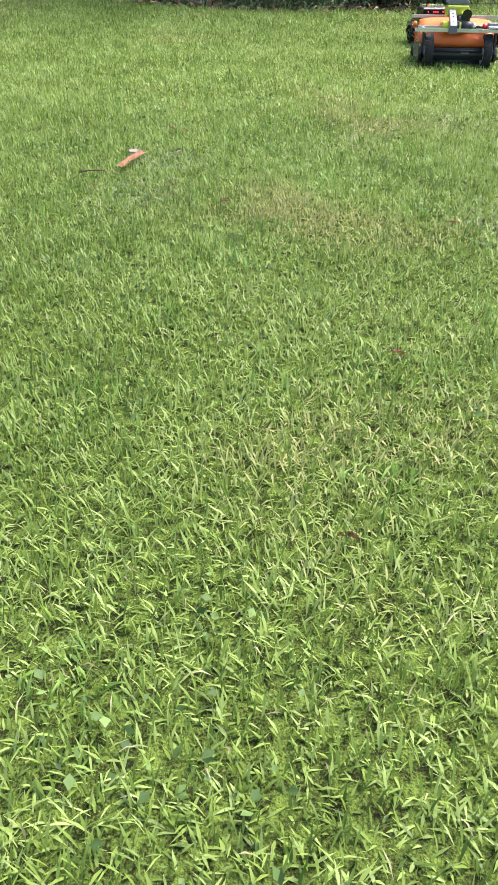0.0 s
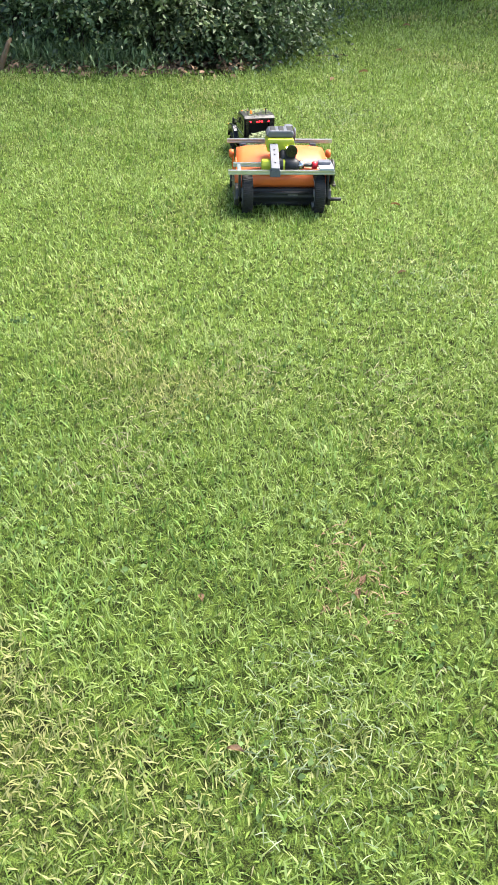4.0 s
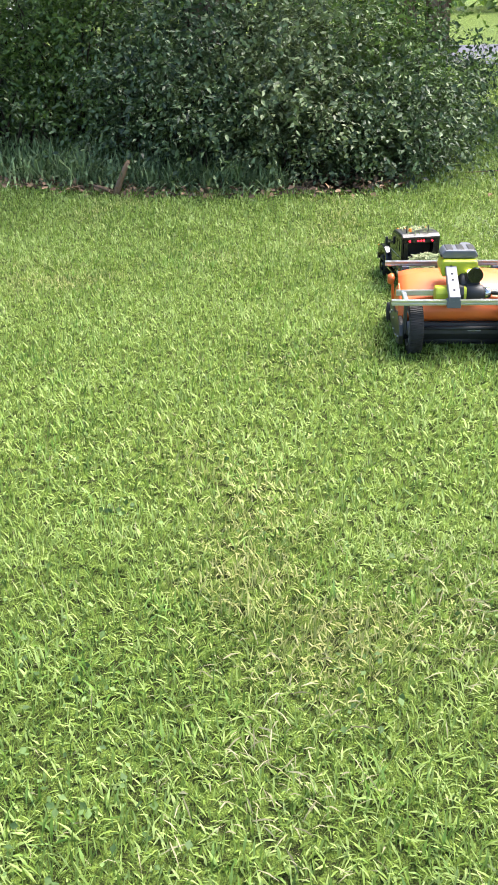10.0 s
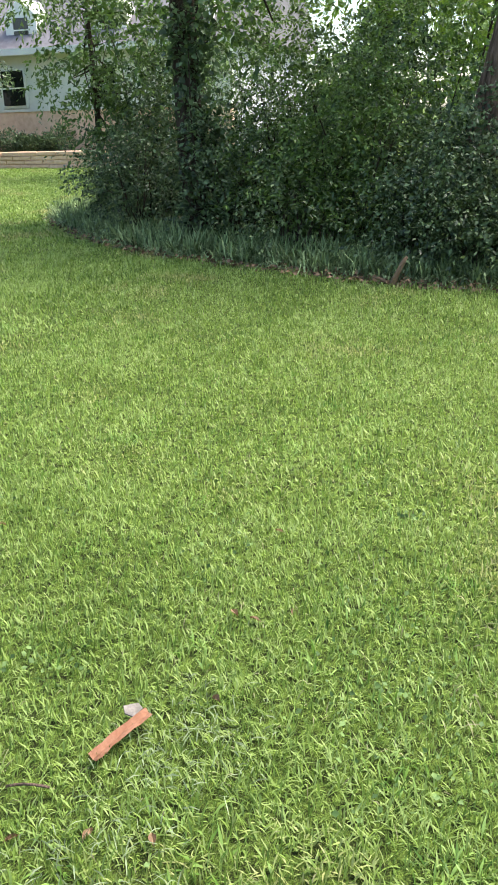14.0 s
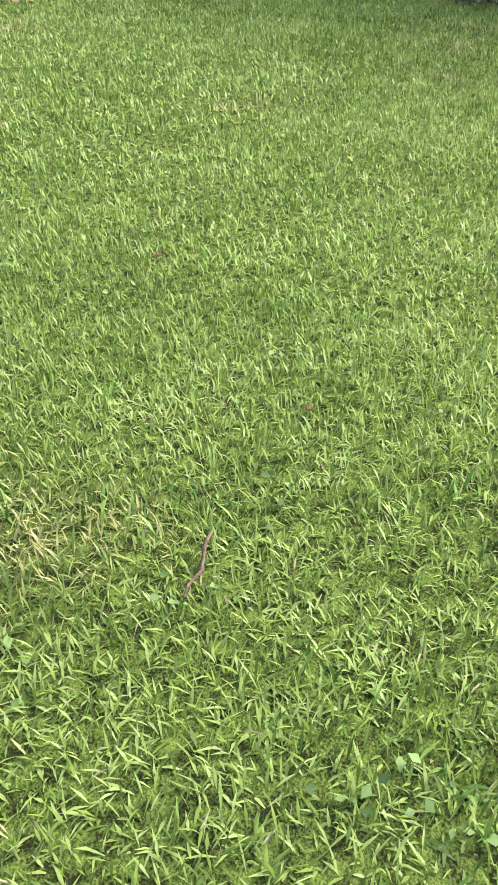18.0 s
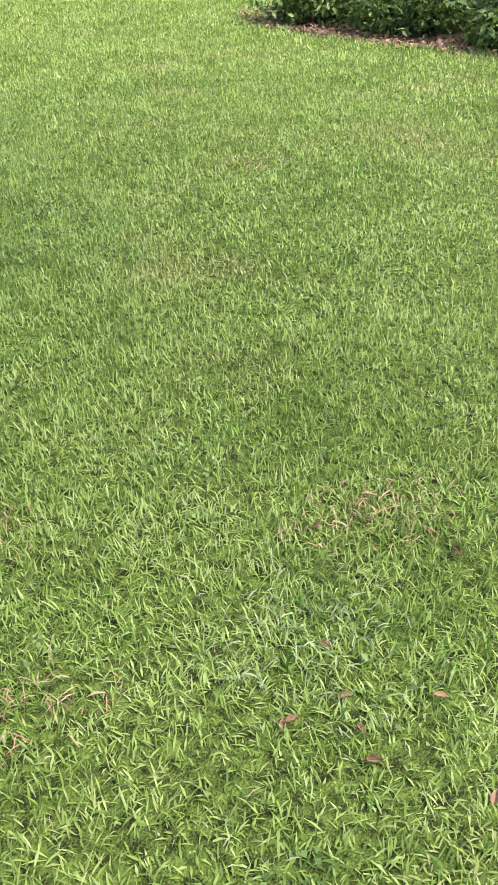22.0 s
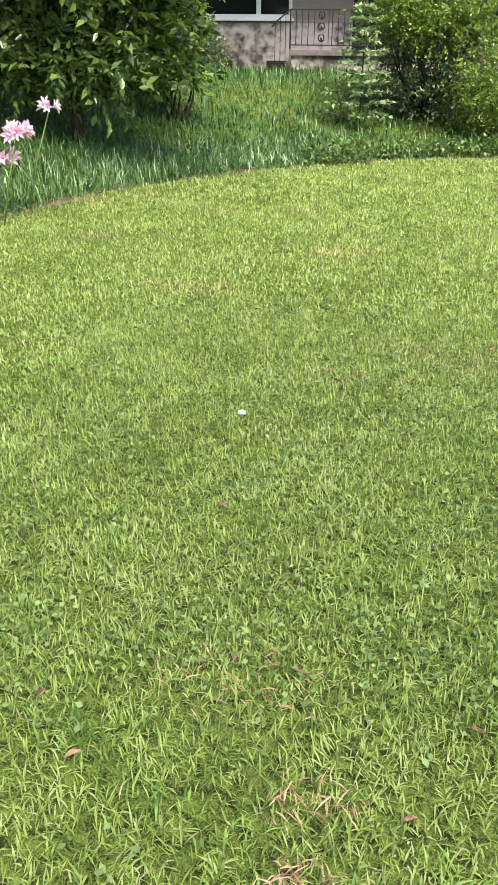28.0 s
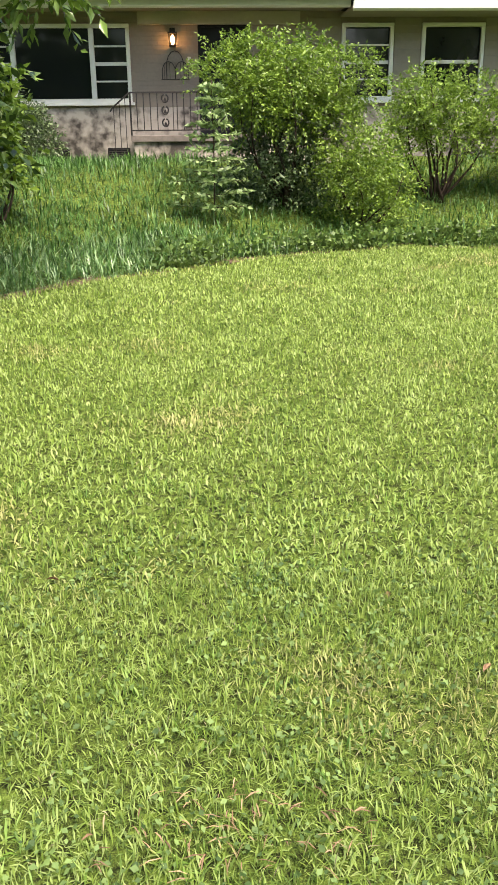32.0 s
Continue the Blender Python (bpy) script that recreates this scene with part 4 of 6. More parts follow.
NEAR_ZONES = [
    # x0, x1, y0, y1, blades a square metre, length, width
    (-1.3, 3.6, -1.3, 0.7, 10000, 0.041, 0.0043),
    (0.2, 3.6, 0.7, 2.8, 10000, 0.041, 0.0043),
    (-1.2, 0.2, 0.7, 2.8, 10000, 0.041, 0.0043),
    (-1.0, 1.6, 2.8, 7.0, 9600, 0.041, 0.0044),
]
FAR_ZONES = [
    (-3.0, -1.0, 2.6, 7.0, 5000, 0.04, 0.007),
    (-6.0, -3.0, 4.5, 9.0, 1800, 0.045, 0.010),
    (1.6, 4.2, 2.8, 7.0, 5000, 0.038, 0.0066),
    (3.6, 6.6, -2.6, 2.8, 6000, 0.038, 0.006),
    (0.6, 3.6, -2.3, -1.3, 6500, 0.038, 0.0055),
    (4.2, 10.0, -4.8, -2.6, 2200, 0.048, 0.009),
    (-3.0, 4.2, 7.0, 11.0, 3400, 0.042, 0.0085),
    (6.6, 10.0, -2.6, 5.0, 3300, 0.043, 0.0075),
    (-2.5, 6.6, 11.0, 15.9, 1700, 0.05, 0.012),
    (4.2, 9.0, 2.8, 11.0, 1800, 0.048, 0.0105),
    (10.0, 14.0, -6.0, 8.5, 800, 0.06, 0.017),
    (9.0, 18.0, 5.0, 16.0, 1300, 0.045, 0.016),
    (14.0, 22.0, -8.0, 5.0, 380, 0.06, 0.03),
    (18.0, 25.0, 6.0, 19.0, 650, 0.045, 0.022),
]
for k, (x0, x1, y0, y1, dens, ln, wd) in enumerate(NEAR_ZONES + FAR_ZONES):
    x, y = lawn_points(int((x1 - x0) * (y1 - y0) * dens), x0, x1, y0, y1, 100 + k)
    uneven = 1 + 0.16 * np.sin(x * 9.1 + 3 * np.sin(y * 2.3)) * np.sin(y * 8.3 + 2 * np.sin(x * 3.1)) + 0.12 * np.sin(x * 23 + y * 5) * np.sin(y * 21 - x * 7)
    blades("lawn_grass", x, y, ln * uneven, wd, 0.95, M["grass"], "short green mown lawn grass", "grass", 100 + k, None, True, 1.0)
# tufts of taller blades here and there
rt = np.random.default_rng(55)
cx, cy = rt.uniform(-1.5, 6.5, 560), rt.uniform(-2.2, 8.0, 560)
x, y = np.repeat(cx, 36) + rt.normal(0, 0.05, 560 * 36), np.repeat(cy, 36) + rt.normal(0, 0.05, 560 * 36)
blades("lawn_tufts", x, y, 0.052, 0.006, 0.95, M["tuft"], "taller green tufts in the lawn", "grass", 160, None, True, 1.1)
# small round leaved weeds low in the grass
cx = np.concatenate([rt.uniform(-1.5, 4.0, 320), rt.uniform(-0.9, 1.5, 420)])
cy = np.concatenate([rt.uniform(-1.6, 7.5, 320), rt.uniform(3.6, 7.2, 420)])
x, y = np.repeat(cx, 16) + rt.normal(0, 0.06, len(cx) * 16), np.repeat(cy, 16) + rt.normal(0, 0.06, len(cy) * 16)
v, f = scatter_leaves(np.stack([x, y, ground_z(x, y) + rt.uniform(0.018, 0.034, len(x))], -1), rt.normal(0, 1, (len(x), 3)) * np.array([1, 1, 0.4]), 0.017, rt, 0.75)
tagged(tri_mesh("lawn_weeds", v, f, M["weed"]), "small round leaved weeds low in the lawn", "weeds", kind="stuff")
# dry clippings lying on the lawn
x, y = lawn_points(16000, -1.5, 7.0, -2.0, 8.5, 140)
blades("lawn_thatch", x, y, 0.04, 0.0028, 2.2, M["thatch"], "pale dry clippings among the lawn grass", "grass", 141, ground_z(x, y) + 0.012, True)
# border grass on the bank
r = np.random.default_rng(9)
n = 115000
x, y = r.uniform(-8, 9, n), r.uniform(5.5, 21.4, n)
s = y - edge_y(x)
k = (s > 0.0) & (y < FY - 1.3)
blades("bank_grass", x[k], y[k], 0.2, 0.016, 1.0, M["bed_grass"], "long green grass covering the bank", "grass", 6, None, True)
x, y = r.uniform(-7, 2, 42000), r.uniform(6, 16, 42000)
k = y - edge_y(x) > 0.1
blades("bank_grass", x[k], y[k], 0.17, 0.017, 1.2, M["bed_grass"], "dense dark green grass under the trees", "grass", 12, None, True)
x, y = r.uniform(-6.5, 3.5, 52000), r.uniform(5.5, 16.5, 52000)
s = y - edge_y(x)
k = (s > -0.05) & (s < 1.5 - 0.25 * np.maximum(0, x) + 0.6 * np.clip(-1 - x, 0, 2)) & (x < 1.2 + r.normal(0, 0.8, len(x)))
blades("edge_grass", x[k], y[k], 0.26, 0.012, 1.25, M["edge_grass"], "long pale blue green grass at the lawn edge", "grass", 8, None, True)
# strap leaved border along the thicket
n = 1150
t = r.uniform(-0.4, 6.9, n)
x = np.interp(t, [b[1] for b in BED], [b[0] for b in BED]) + 0.05 + r.uniform(0.0, 1.0, n) ** 1.2 * np.interp(t, [0.0, 1.5], [0.4, 1.0])
tall = np.repeat(r.uniform(0.2, 0.36, n) * np.interp(t, [0.2, 1.4], [0.7, 1.0]), 32)
t, x = np.repeat(t, 32) + r.normal(0, 0.05, n * 32), np.repeat(x, 32) + r.normal(0, 0.05, n * 32)
blades("border_grass", x, t, tall * 0.88, 0.017, 1.5, M["border"], "grey green strap leaved border grass", "grass", 7, None, True)


def ribbon(name, pts, width, material, label, category, inward=1.0, n=60, lift=0.02):
    """An uneven strip of bare earth along a bed edge, a few millimetres proud."""
    P = np.array(pts, float)
    d = np.r_[0, np.cumsum(np.linalg.norm(np.diff(P, axis=0), axis=1))]
    q = np.linspace(0, d[-1], n)
    C = np.stack([np.interp(q, d, P[:, 0]), np.interp(q, d, P[:, 1])], -1)
    T = np.gradient(C, axis=0)
    T /= np.linalg.norm(T, axis=1, keepdims=True)
    N = np.stack([T[:, 1], -T[:, 0]], -1) * inward
    rr = np.random.default_rng(77)
    a = C - N * (0.06 + 0.1 * rr.random(n))[:, None]
    b = C + N * width
    v = np.concatenate([np.c_[a, ground_z(a[:, 0], a[:, 1]) + 0.006], np.c_[b, ground_z(b[:, 0], b[:, 1]) + lift]])
    i = np.arange(n - 1)
    f = np.stack([i, i + 1, i + 1 + n, i + n], -1)
    return tagged(tri_mesh(name, v, f, material), label, category, kind="structure")


ribbon("mulch_strip", BED, 2.2, M["mulch"], "brown leaf litter under the thicket", "mulch")
ribbon("mulch_strip", ISLAND + ISLAND[:1], 1.2, M["mulch"], "brown leaf litter under the island shrubs", "mulch", -1.0)
ribbon("mulch_strip", HOUSE_EDGE[1:14], 0.15, M["mulch"], "brown earth along the foot of the bank", "mulch", -1.0, 160, 0.004)
# ivy along the foot of the bank
rr = np.random.default_rng(31)
cx = rr.uniform(0.0, 9.0, 150)
cy = edge_y(cx) + rr.uniform(-0.02, 0.5, 150)
hi = np.repeat(rr.uniform(0.06, 0.3, 150), 60)
n = 9000
x, y = np.repeat(cx, 60) + rr.normal(0, 0.13, n), np.repeat(cy, 60) + rr.normal(0, 0.1, n)
z = ground_z(x, y) + rr.uniform(0.03, 1.0, n) * hi
v, f = scatter_leaves(np.stack([x, y, z], -1), np.tile([0, -0.6, 0.5], (n, 1)), 0.07, rr, 0.8)
tagged(tri_mesh("edge_ivy", v, f, M["leaf_mid"]), "dark ivy and ground cover along the bank edge", "ivy", kind="stuff")
# brown litter on the bare earth
n = 5200
t = rr.uniform(-1.4, 6.9, n)
x = np.interp(t, [b[1] for b in BED], [b[0] for b in BED]) + rr.uniform(-0.25, 1.4, n)
v, f = scatter_leaves(np.stack([x, t, ground_z(x, t) + rr.uniform(0.012, 0.05, n)], -1), rr.normal(0, 1, (n, 3)) * np.array([1, 1, 0.2]), 0.06, rr, 0.5)
tagged(tri_mesh("leaf_litter", v, f, M["litter"]), "dry brown leaves under the thicket", "leaf litter", kind="stuff")
# lap boards between the right hand windows
for x0, x1 in ((2.62, 3.36), (4.37, 4.86), (6.09, 7.9)):
    w = tagged(thing("lap_siding", pose(0, 0, 0), "taupe lap boards between the windows", "siding"), kind="structure")
    for k in range(11):
        z = 2.02 + k * 0.128
        part("board", prism([(FY - 0.03, z), (FY - 0.004, z), (FY - 0.004, z + 0.126), (FY - 0.012, z + 0.126)], "x", x0, x1), M["siding"], w)

# ---- the model truck and the mower it tows ----
M["rubber"] = mat("black_rubber", (0.009, 0.009, 0.009), 0.8, scale=60, bump=0.3, var=0.3, col2=(0.026, 0.025, 0.022))
M["black"] = mat("black_gloss_plastic", (0.008, 0.008, 0.009), 0.18, scale=30, bump=0.02, var=0.3, coat=0.3)
M["matte"] = mat("black_matte_plastic", (0.022, 0.022, 0.022), 0.55, scale=50, bump=0.1, var=0.3)
M["dusty"] = mat("dusty_black_paint", (0.02, 0.02, 0.018), 0.4, scale=16, bump=0.1, var=0.4, col2=(0.05, 0.047, 0.04))
M["orange"] = mat("orange_plastic", (0.72, 0.135, 0.022), 0.42, scale=9, bump=0.04, var=0.08, col2=(0.78, 0.185, 0.045))
M["lime"] = mat("lime_plastic", (0.42, 0.47, 0.03), 0.4, scale=20, bump=0.05, var=0.1)
M["grey"] = mat("grey_plastic", (0.125, 0.13, 0.15), 0.5, scale=30, bump=0.1, var=0.12)
M["rim"] = mat("pale_grey_rim", (0.30, 0.30, 0.30), 0.5, scale=30, bump=0.1, var=0.2)
M["alu"] = mat("aluminium_rail", (0.62, 0.62, 0.60), 0.32, metal=0.9, scale=40, bump=0.05, var=0.1)
M["chrome"] = mat("chromed_steel", (0.55, 0.54, 0.50), 0.22, metal=1.0, scale=20, bump=0.03, var=0.15)
M["red"] = mat("red_plastic", (0.62, 0.012, 0.025), 0.4, scale=30, bump=0.05)
M["pale"] = mat("pale_label", (0.45, 0.47, 0.52), 0.5, scale=25, bump=0.02)
M["tint"] = mat("tinted_window", (0.006, 0.006, 0.007), 0.08, scale=5, bump=0.0, spec=0.7)
M["amber"] = mat("amber_lens", (0.85, 0.22, 0.01), 0.3, scale=20, bump=0.0)
M["green_lens"] = mat("green_lens", (0.10, 0.55, 0.30), 0.2, scale=20, bump=0.0)
M["clip"] = mat("cut_grass", (0.14, 0.20, 0.06), 0.7, var=0.4, scale=8, bump=0, col2=(0.42, 0.47, 0.24), island=True, trans=0.2)


def glowing(name, col, strength):
    m = mat(name, col, 0.3, bump=0)
    b = m.node_tree.nodes["Principled BSDF"]
    b.inputs["Emission Color"].default_value = (*col, 1)
    b.inputs["Emission Strength"].default_value = strength
    return m


M["red_led"] = glowing("red_lamp", (1.0, 0.01, 0.02), 3.0)
M["white_led"] = glowing("white_lamp", (1.0, 0.93, 0.75), 6.0)


def wheel(parent, x, y, z, r, w, side, rim, spokes, name="wheel", treads=26, hub=0.28, lug=1.0):
    """A treaded tyre with a spoked rim; side: the way in which its outer face looks (+1 or -1)."""
    tyre = part(name, lathe([(-w / 2, r * 0.66), (-w / 2, r * 0.9), (-w * 0.38, r * 0.97), (0, r), (w * 0.38, r * 0.97), (w / 2, r * 0.9), (w / 2, r * 0.66), (-w / 2, r * 0.66)], "x", 32, caps=False), M["rubber"], parent, "black treaded rubber tyre", True)
    tyre.location = (x, y, z)
    bm = bmesh.new()
    for k in range(treads):
        for s in (-1, 1):
            a = k / treads * math.tau + (0.5 * math.tau / treads if s > 0 else 0)
            mt = Matrix.Rotation(a, 4, "X") @ Matrix.Translation((s * w * 0.24, 0, r * 0.985)) @ Matrix.Diagonal((w * 0.46, r * 0.13 * lug, r * 0.06 * (0.5 + lug / 2), 1))
            bmesh.ops.create_cube(bm, size=1, matrix=mt)
    part("tread", bm, M["rubber"], tyre)
    bm = lathe([(side * w * 0.18, r * 0.58), (side * w * 0.5, r * 0.62), (side * w * 0.52, r * 0.7), (side * w * 0.1, r * 0.7), (side * w * 0.18, r * 0.58)], "x", 32, caps=False)
    lathe([(-side * w * 0.1, r * 0.6), (-side * w * 0.5, r * 0.64), (-side * w * 0.52, r * 0.72), (-side * w * 0.1, r * 0.72), (-side * w * 0.1, r * 0.6)], "x", 32, bm, caps=False)
    for k in range(spokes):
        a = k / spokes * math.tau
        mt = Matrix.Rotation(a, 4, "X") @ Matrix.Translation((side * w * 0.28, 0, r * 0.36)) @ Matrix.Diagonal((w * 0.14, r * 0.16, r * 0.58, 1))
        bmesh.ops.create_cube(bm, size=1, matrix=mt)
    lathe([(-w * 0.06, 0.0001), (-w * 0.06, r * 0.64), (w * 0.06, r * 0.64), (w * 0.06, 0.0001)], "x", 28, bm)
    for k in range(spokes):
        mt = Matrix.Rotation(k / spokes * math.tau, 4, "X") @ Matrix.Translation((-side * w * 0.16, 0, r * 0.4)) @ Matrix.Diagonal((w * 0.25, r * 0.1, r * 0.48, 1))
        bmesh.ops.create_cube(bm, size=1, matrix=mt)
    lathe([(-side * w * 0.05, r * 0.24), (-side * w * 0.45, r * 0.2), (-side * w * 0.45, 0.0001)], "x", 18, bm)
    part("rim", bm, rim, tyre)
    part("hub", lathe([(side * w * 0.05, r * hub), (side * w * 0.5, r * hub), (side * w * 0.56, r * hub * 0.7), (side * w * 0.56, 0.0001)], "x", 20), rim, tyre, "", True)
    return tyre


def rail(parent, x0, x1, y, z, s=0.02, name="rail"):
    """A slotted aluminium bar along x."""
    h, g, d = s / 2, s * 0.16, s * 0.22
    prof = [(-h, -h), (-g, -h), (-g, -h + d), (g, -h + d), (g, -h), (h, -h), (h, -g), (h - d, -g), (h - d, g), (h, g), (h, h), (g, h), (g, h - d), (-g, h - d), (-g, h), (-h, h), (-h, g), (-h + d, g), (-h + d, -g), (-h, -g)]
    ob = part(name, prism([(y + a, z + b) for a, b in prof], "x", x0, x1), M["alu"], parent, "slotted aluminium bar")
    return ob


def bolts(parent, places, axis="x", r=0.006, h=0.005, material=None):
    for p in places:
        part("bolt", lathe([(-h, r), (h * 0.6, r), (h, r * 0.6), (h, 0.0001)] if axis != "-x" else [(h, r), (-h * 0.6, r), (-h, r * 0.6), (-h, 0.0001)], "x" if "x" in axis else axis, 8, at=p), material or M["chrome"], parent)


def make_mower():
    m = thing("reel_mower", pose(4.84, -1.22, 0.0, 0, 0, -90) @ Matrix.Scale(0.98, 4), "orange and black reel mower with a drill on aluminium rails", "mower")
    for s in (-1, 1):
        wheel(m, s * 0.195, 0, 0.105, 0.105, 0.056, s, M["rim"], 5, treads=60, lug=0.36)
    part("axle", tube([(-0.165, 0, 0.105), (0.165, 0, 0.105)], 0.008, 12), M["matte"], m, "dark steel axle", True)
    # orange shell, open to the front
    prof = [(0.045, 0.125), (0.03, 0.15), (0.035, 0.18), (0.06, 0.21), (0.105, 0.235), (0.165, 0.254), (0.23, 0.266), (0.29, 0.27)]
    bm = bmesh.new()
    rows_o, rows_i = [], []
    for i, (yy, zz) in enumerate(prof):
        a, b = prof[max(0, i - 1)], prof[min(len(prof) - 1, i + 1)]
        t = Vector((b[0] - a[0], b[1] - a[1])).normalized()
        nx, nz = -t.y * 0.006, t.x * 0.006
        half = 0.262 - 0.02 * (i / 7) ** 2
        ro, ri = [], []
        for k in range(13):
            u = -1 + 2 * k / 12
            dip = 0.016 * abs(u) ** 5
            wave = 0.004 * math.cos(u * 3.1) * math.sin(i / 7 * math.pi)
            ro.append(bm.verts.new((u * half, yy + nx + dip * 0.4, zz + nz - dip + wave)))
            ri.append(bm.verts.new((u * half * 0.985, yy - nx, zz - nz - dip + wave - 0.002)))
        rows_o.append(ro)
        rows_i.append(ri)
    n = len(prof)
    for i in range(n - 1):
        for k in range(12):
            bm.faces.new((rows_o[i][k], rows_o[i][k + 1], rows_o[i + 1][k + 1], rows_o[i + 1][k]))
            bm.faces.new((rows_i[i][k + 1], rows_i[i][k], rows_i[i + 1][k], rows_i[i + 1][k + 1]))
        for k in (0, 12):
            bm.faces.new((rows_o[i][k], rows_o[i + 1][k], rows_i[i + 1][k], rows_i[i][k]))
    for i in (0, n - 1):
        for k in range(12):
            bm.faces.new((rows_o[i][k], rows_o[i][k + 1], rows_i[i][k + 1], rows_i[i][k]))
    bmesh.ops.recalc_face_normals(bm, faces=bm.faces)
    part("chute_shell", bm, M["orange"], m, "curved orange plastic grass chute", True)
    for s in (-1, 1):
        part("chute_cheek", prism([(0.06, 0.13), (0.05, 0.17), (0.09, 0.225), (0.16, 0.25), (0.25, 0.2), (0.27, 0.15), (0.2, 0.12)], "x", s * 0.25 - 0.004, s * 0.25 + 0.004, 0.002, seg=1), M["orange"], m, "orange side cheek")
        bolts(m, [(s * 0.255, 0.12, 0.14), (s * 0.255, 0.2, 0.145)], "x" if s > 0 else "-x", 0.005)
    # rear apron and roller
    part("apron", prism([(0.05, 0.125), (0.02, 0.12), (0.012, 0.075), (0.03, 0.045), (0.05, 0.045), (0.04, 0.08)], "x", -0.235, 0.235, 0.003), M["matte"], m, "dark grey rear apron")
    part("name_plate", box(0.03, 0.085, 0.0085, 0.0115, 0.088, 0.1, 0.001), M["rim"], m, "small pale maker's plate")
    part("roller", lathe([(-0.22, 0.001), (-0.22, 0.022), (0.22, 0.022), (0.22, 0.001)], "x", 20, at=(0, 0.06, 0.035)), M["matte"], m, "dark ground roller", True)
    # reel
    bm = tube([(-0.22, 0.2, 0.1), (0.22, 0.2, 0.1)], 0.012, 10)
    for k in range(5):
        a0 = k * math.tau / 5
        pts = [(-0.21 + 0.42 * t / 10, 0.2 + 0.075 * math.cos(a0 + t * 0.16), 0.1 + 0.075 * math.sin(a0 + t * 0.16)) for t in range(11)]
        tube(pts, 0.005, 4, bm)
    part("cutting_reel", bm, M["matte"], m, "dark spiral cutting reel")
    for x in (-0.1, 0.1):
        part("reel_disc", lathe([(x - 0.003, 0.07), (x + 0.003, 0.07)], "x", 24, at=(0, 0.2, 0.1)), M["grey"], m)
    part("cutter_bar", box(-0.23, 0.23, 0.1, 0.16, 0.03, 0.042, 0.003), M["matte"], m)
    # side plates
    for s in (-1, 1):
        out = [(-0.05, 0.09), (-0.04, 0.05), (0.03, 0.028), (0.16, 0.022), (0.3, 0.03), (0.36, 0.05), (0.375, 0.085), (0.34, 0.115), (0.27, 0.115), (0.22, 0.13), (0.15, 0.12), (0.1, 0.145), (0.03, 0.15), (-0.03, 0.13)]
        pl = part("side_plate", prism(out, "x", s * 0.252 - 0.009, s * 0.252 + 0.009, 0.004), M["dusty"], m, "dusty black gear cover plate")
        bolts(pl, [(s * 0.263, yy, zz) for yy, zz in ((0.0, 0.07), (0.07, 0.05), (0.16, 0.045), (0.16, 0.095), (0.3, 0.07), (0.25, 0.095))], "x" if s > 0 else "-x", 0.007, 0.004)
        part("front_roller", lathe([(s * 0.25 - 0.02, 0.001), (s * 0.25 - 0.02, 0.042), (s * 0.25 + 0.02, 0.042), (s * 0.25 + 0.02, 0.001)], "x", 24, at=(0, 0.385, 0.043)), M["rubber"], m, "small black front wheel", True)
        # grey upright carrying the front rail
        part("bracket", prism([(0.36, 0.03), (0.40, 0.03), (0.40, 0.262), (0.36, 0.262)], "x", s * 0.2 - 0.017, s * 0.2 + 0.017, 0.003), M["grey"], m, "grey printed plastic upright")
        part("arm", prism([(0.28, 0.065), (0.36, 0.03), (0.40, 0.03), (0.40, 0.06), (0.31, 0.1)], "x", s * 0.225 - 0.006, s * 0.225 + 0.006, 0.002, seg=1), M["grey"], m, "grey hinge arm")
        bolts(m, [(s * 0.2 - 0.01, 0.357, 0.25), (s * 0.2 + 0.01, 0.357, 0.25)], "y", 0.004, 0.003, M["matte"])
        # rail posts by the wheels
        part("rail_post", prism([(-0.05, 0.1), (-0.02, 0.1), (0.0, 0.22), (-0.045, 0.235)], "x", s * 0.238 - 0.006, s * 0.238 + 0.006, 0.002, seg=1), M["matte"], m, "black rail support")
        part("cross_rail", prism([(s * 0.24 - 0.009, 0.228), (s * 0.24 + 0.009, 0.228), (s * 0.24 + 0.009, 0.246), (s * 0.24 - 0.009, 0.246)], "y", -0.045, 0.05, 0.001, seg=1), M["alu"], m, "short aluminium bar")
    rail(m, -0.30, 0.27, -0.055, 0.237)
    rail(m, -0.27, 0.27, 0.06, 0.24)
    rail(m, -0.29, 0.31, 0.38, 0.272)
    # belt wheel and linkage
    part("belt_wheel", lathe([(0.262, 0.001), (0.262, 0.066), (0.276, 0.066), (0.276, 0.05), (0.271, 0.045), (0.271, 0.001)], "x", 36, at=(0, 0.05, 0.205)), M["dusty"], m, "tall dark belt wheel", True)
    for a, b in (((0.268, 0.11, 0.23), (0.268, 0.25, 0.12)), ((0.268, 0.03, 0.145), (0.268, 0.25, 0.085))):
        part("belt", tube([a, b], 0.006, 6), M["dusty"], m, "dark drive belt")
    part("crank", tube([(0.28, 0.05, 0.13), (0.3, 0.08, 0.118), (0.3, 0.2, 0.118), (0.28, 0.24, 0.13)], 0.006, 8), M["dusty"], m, "bent steel crank rod", True)
    part("pedal", tube([(0.262, 0.03, 0.06), (0.33, 0.03, 0.06)], 0.009, 10), M["matte"], m, "black foot peg", True)
    part("gear_case", lathe([(0.262, 0.001), (0.262, 0.035), (0.29, 0.03), (0.296, 0.018), (0.296, 0.0001)], "x", 20, at=(0, 0.33, 0.13)), M["dusty"], m, "worn metal gear case", True)
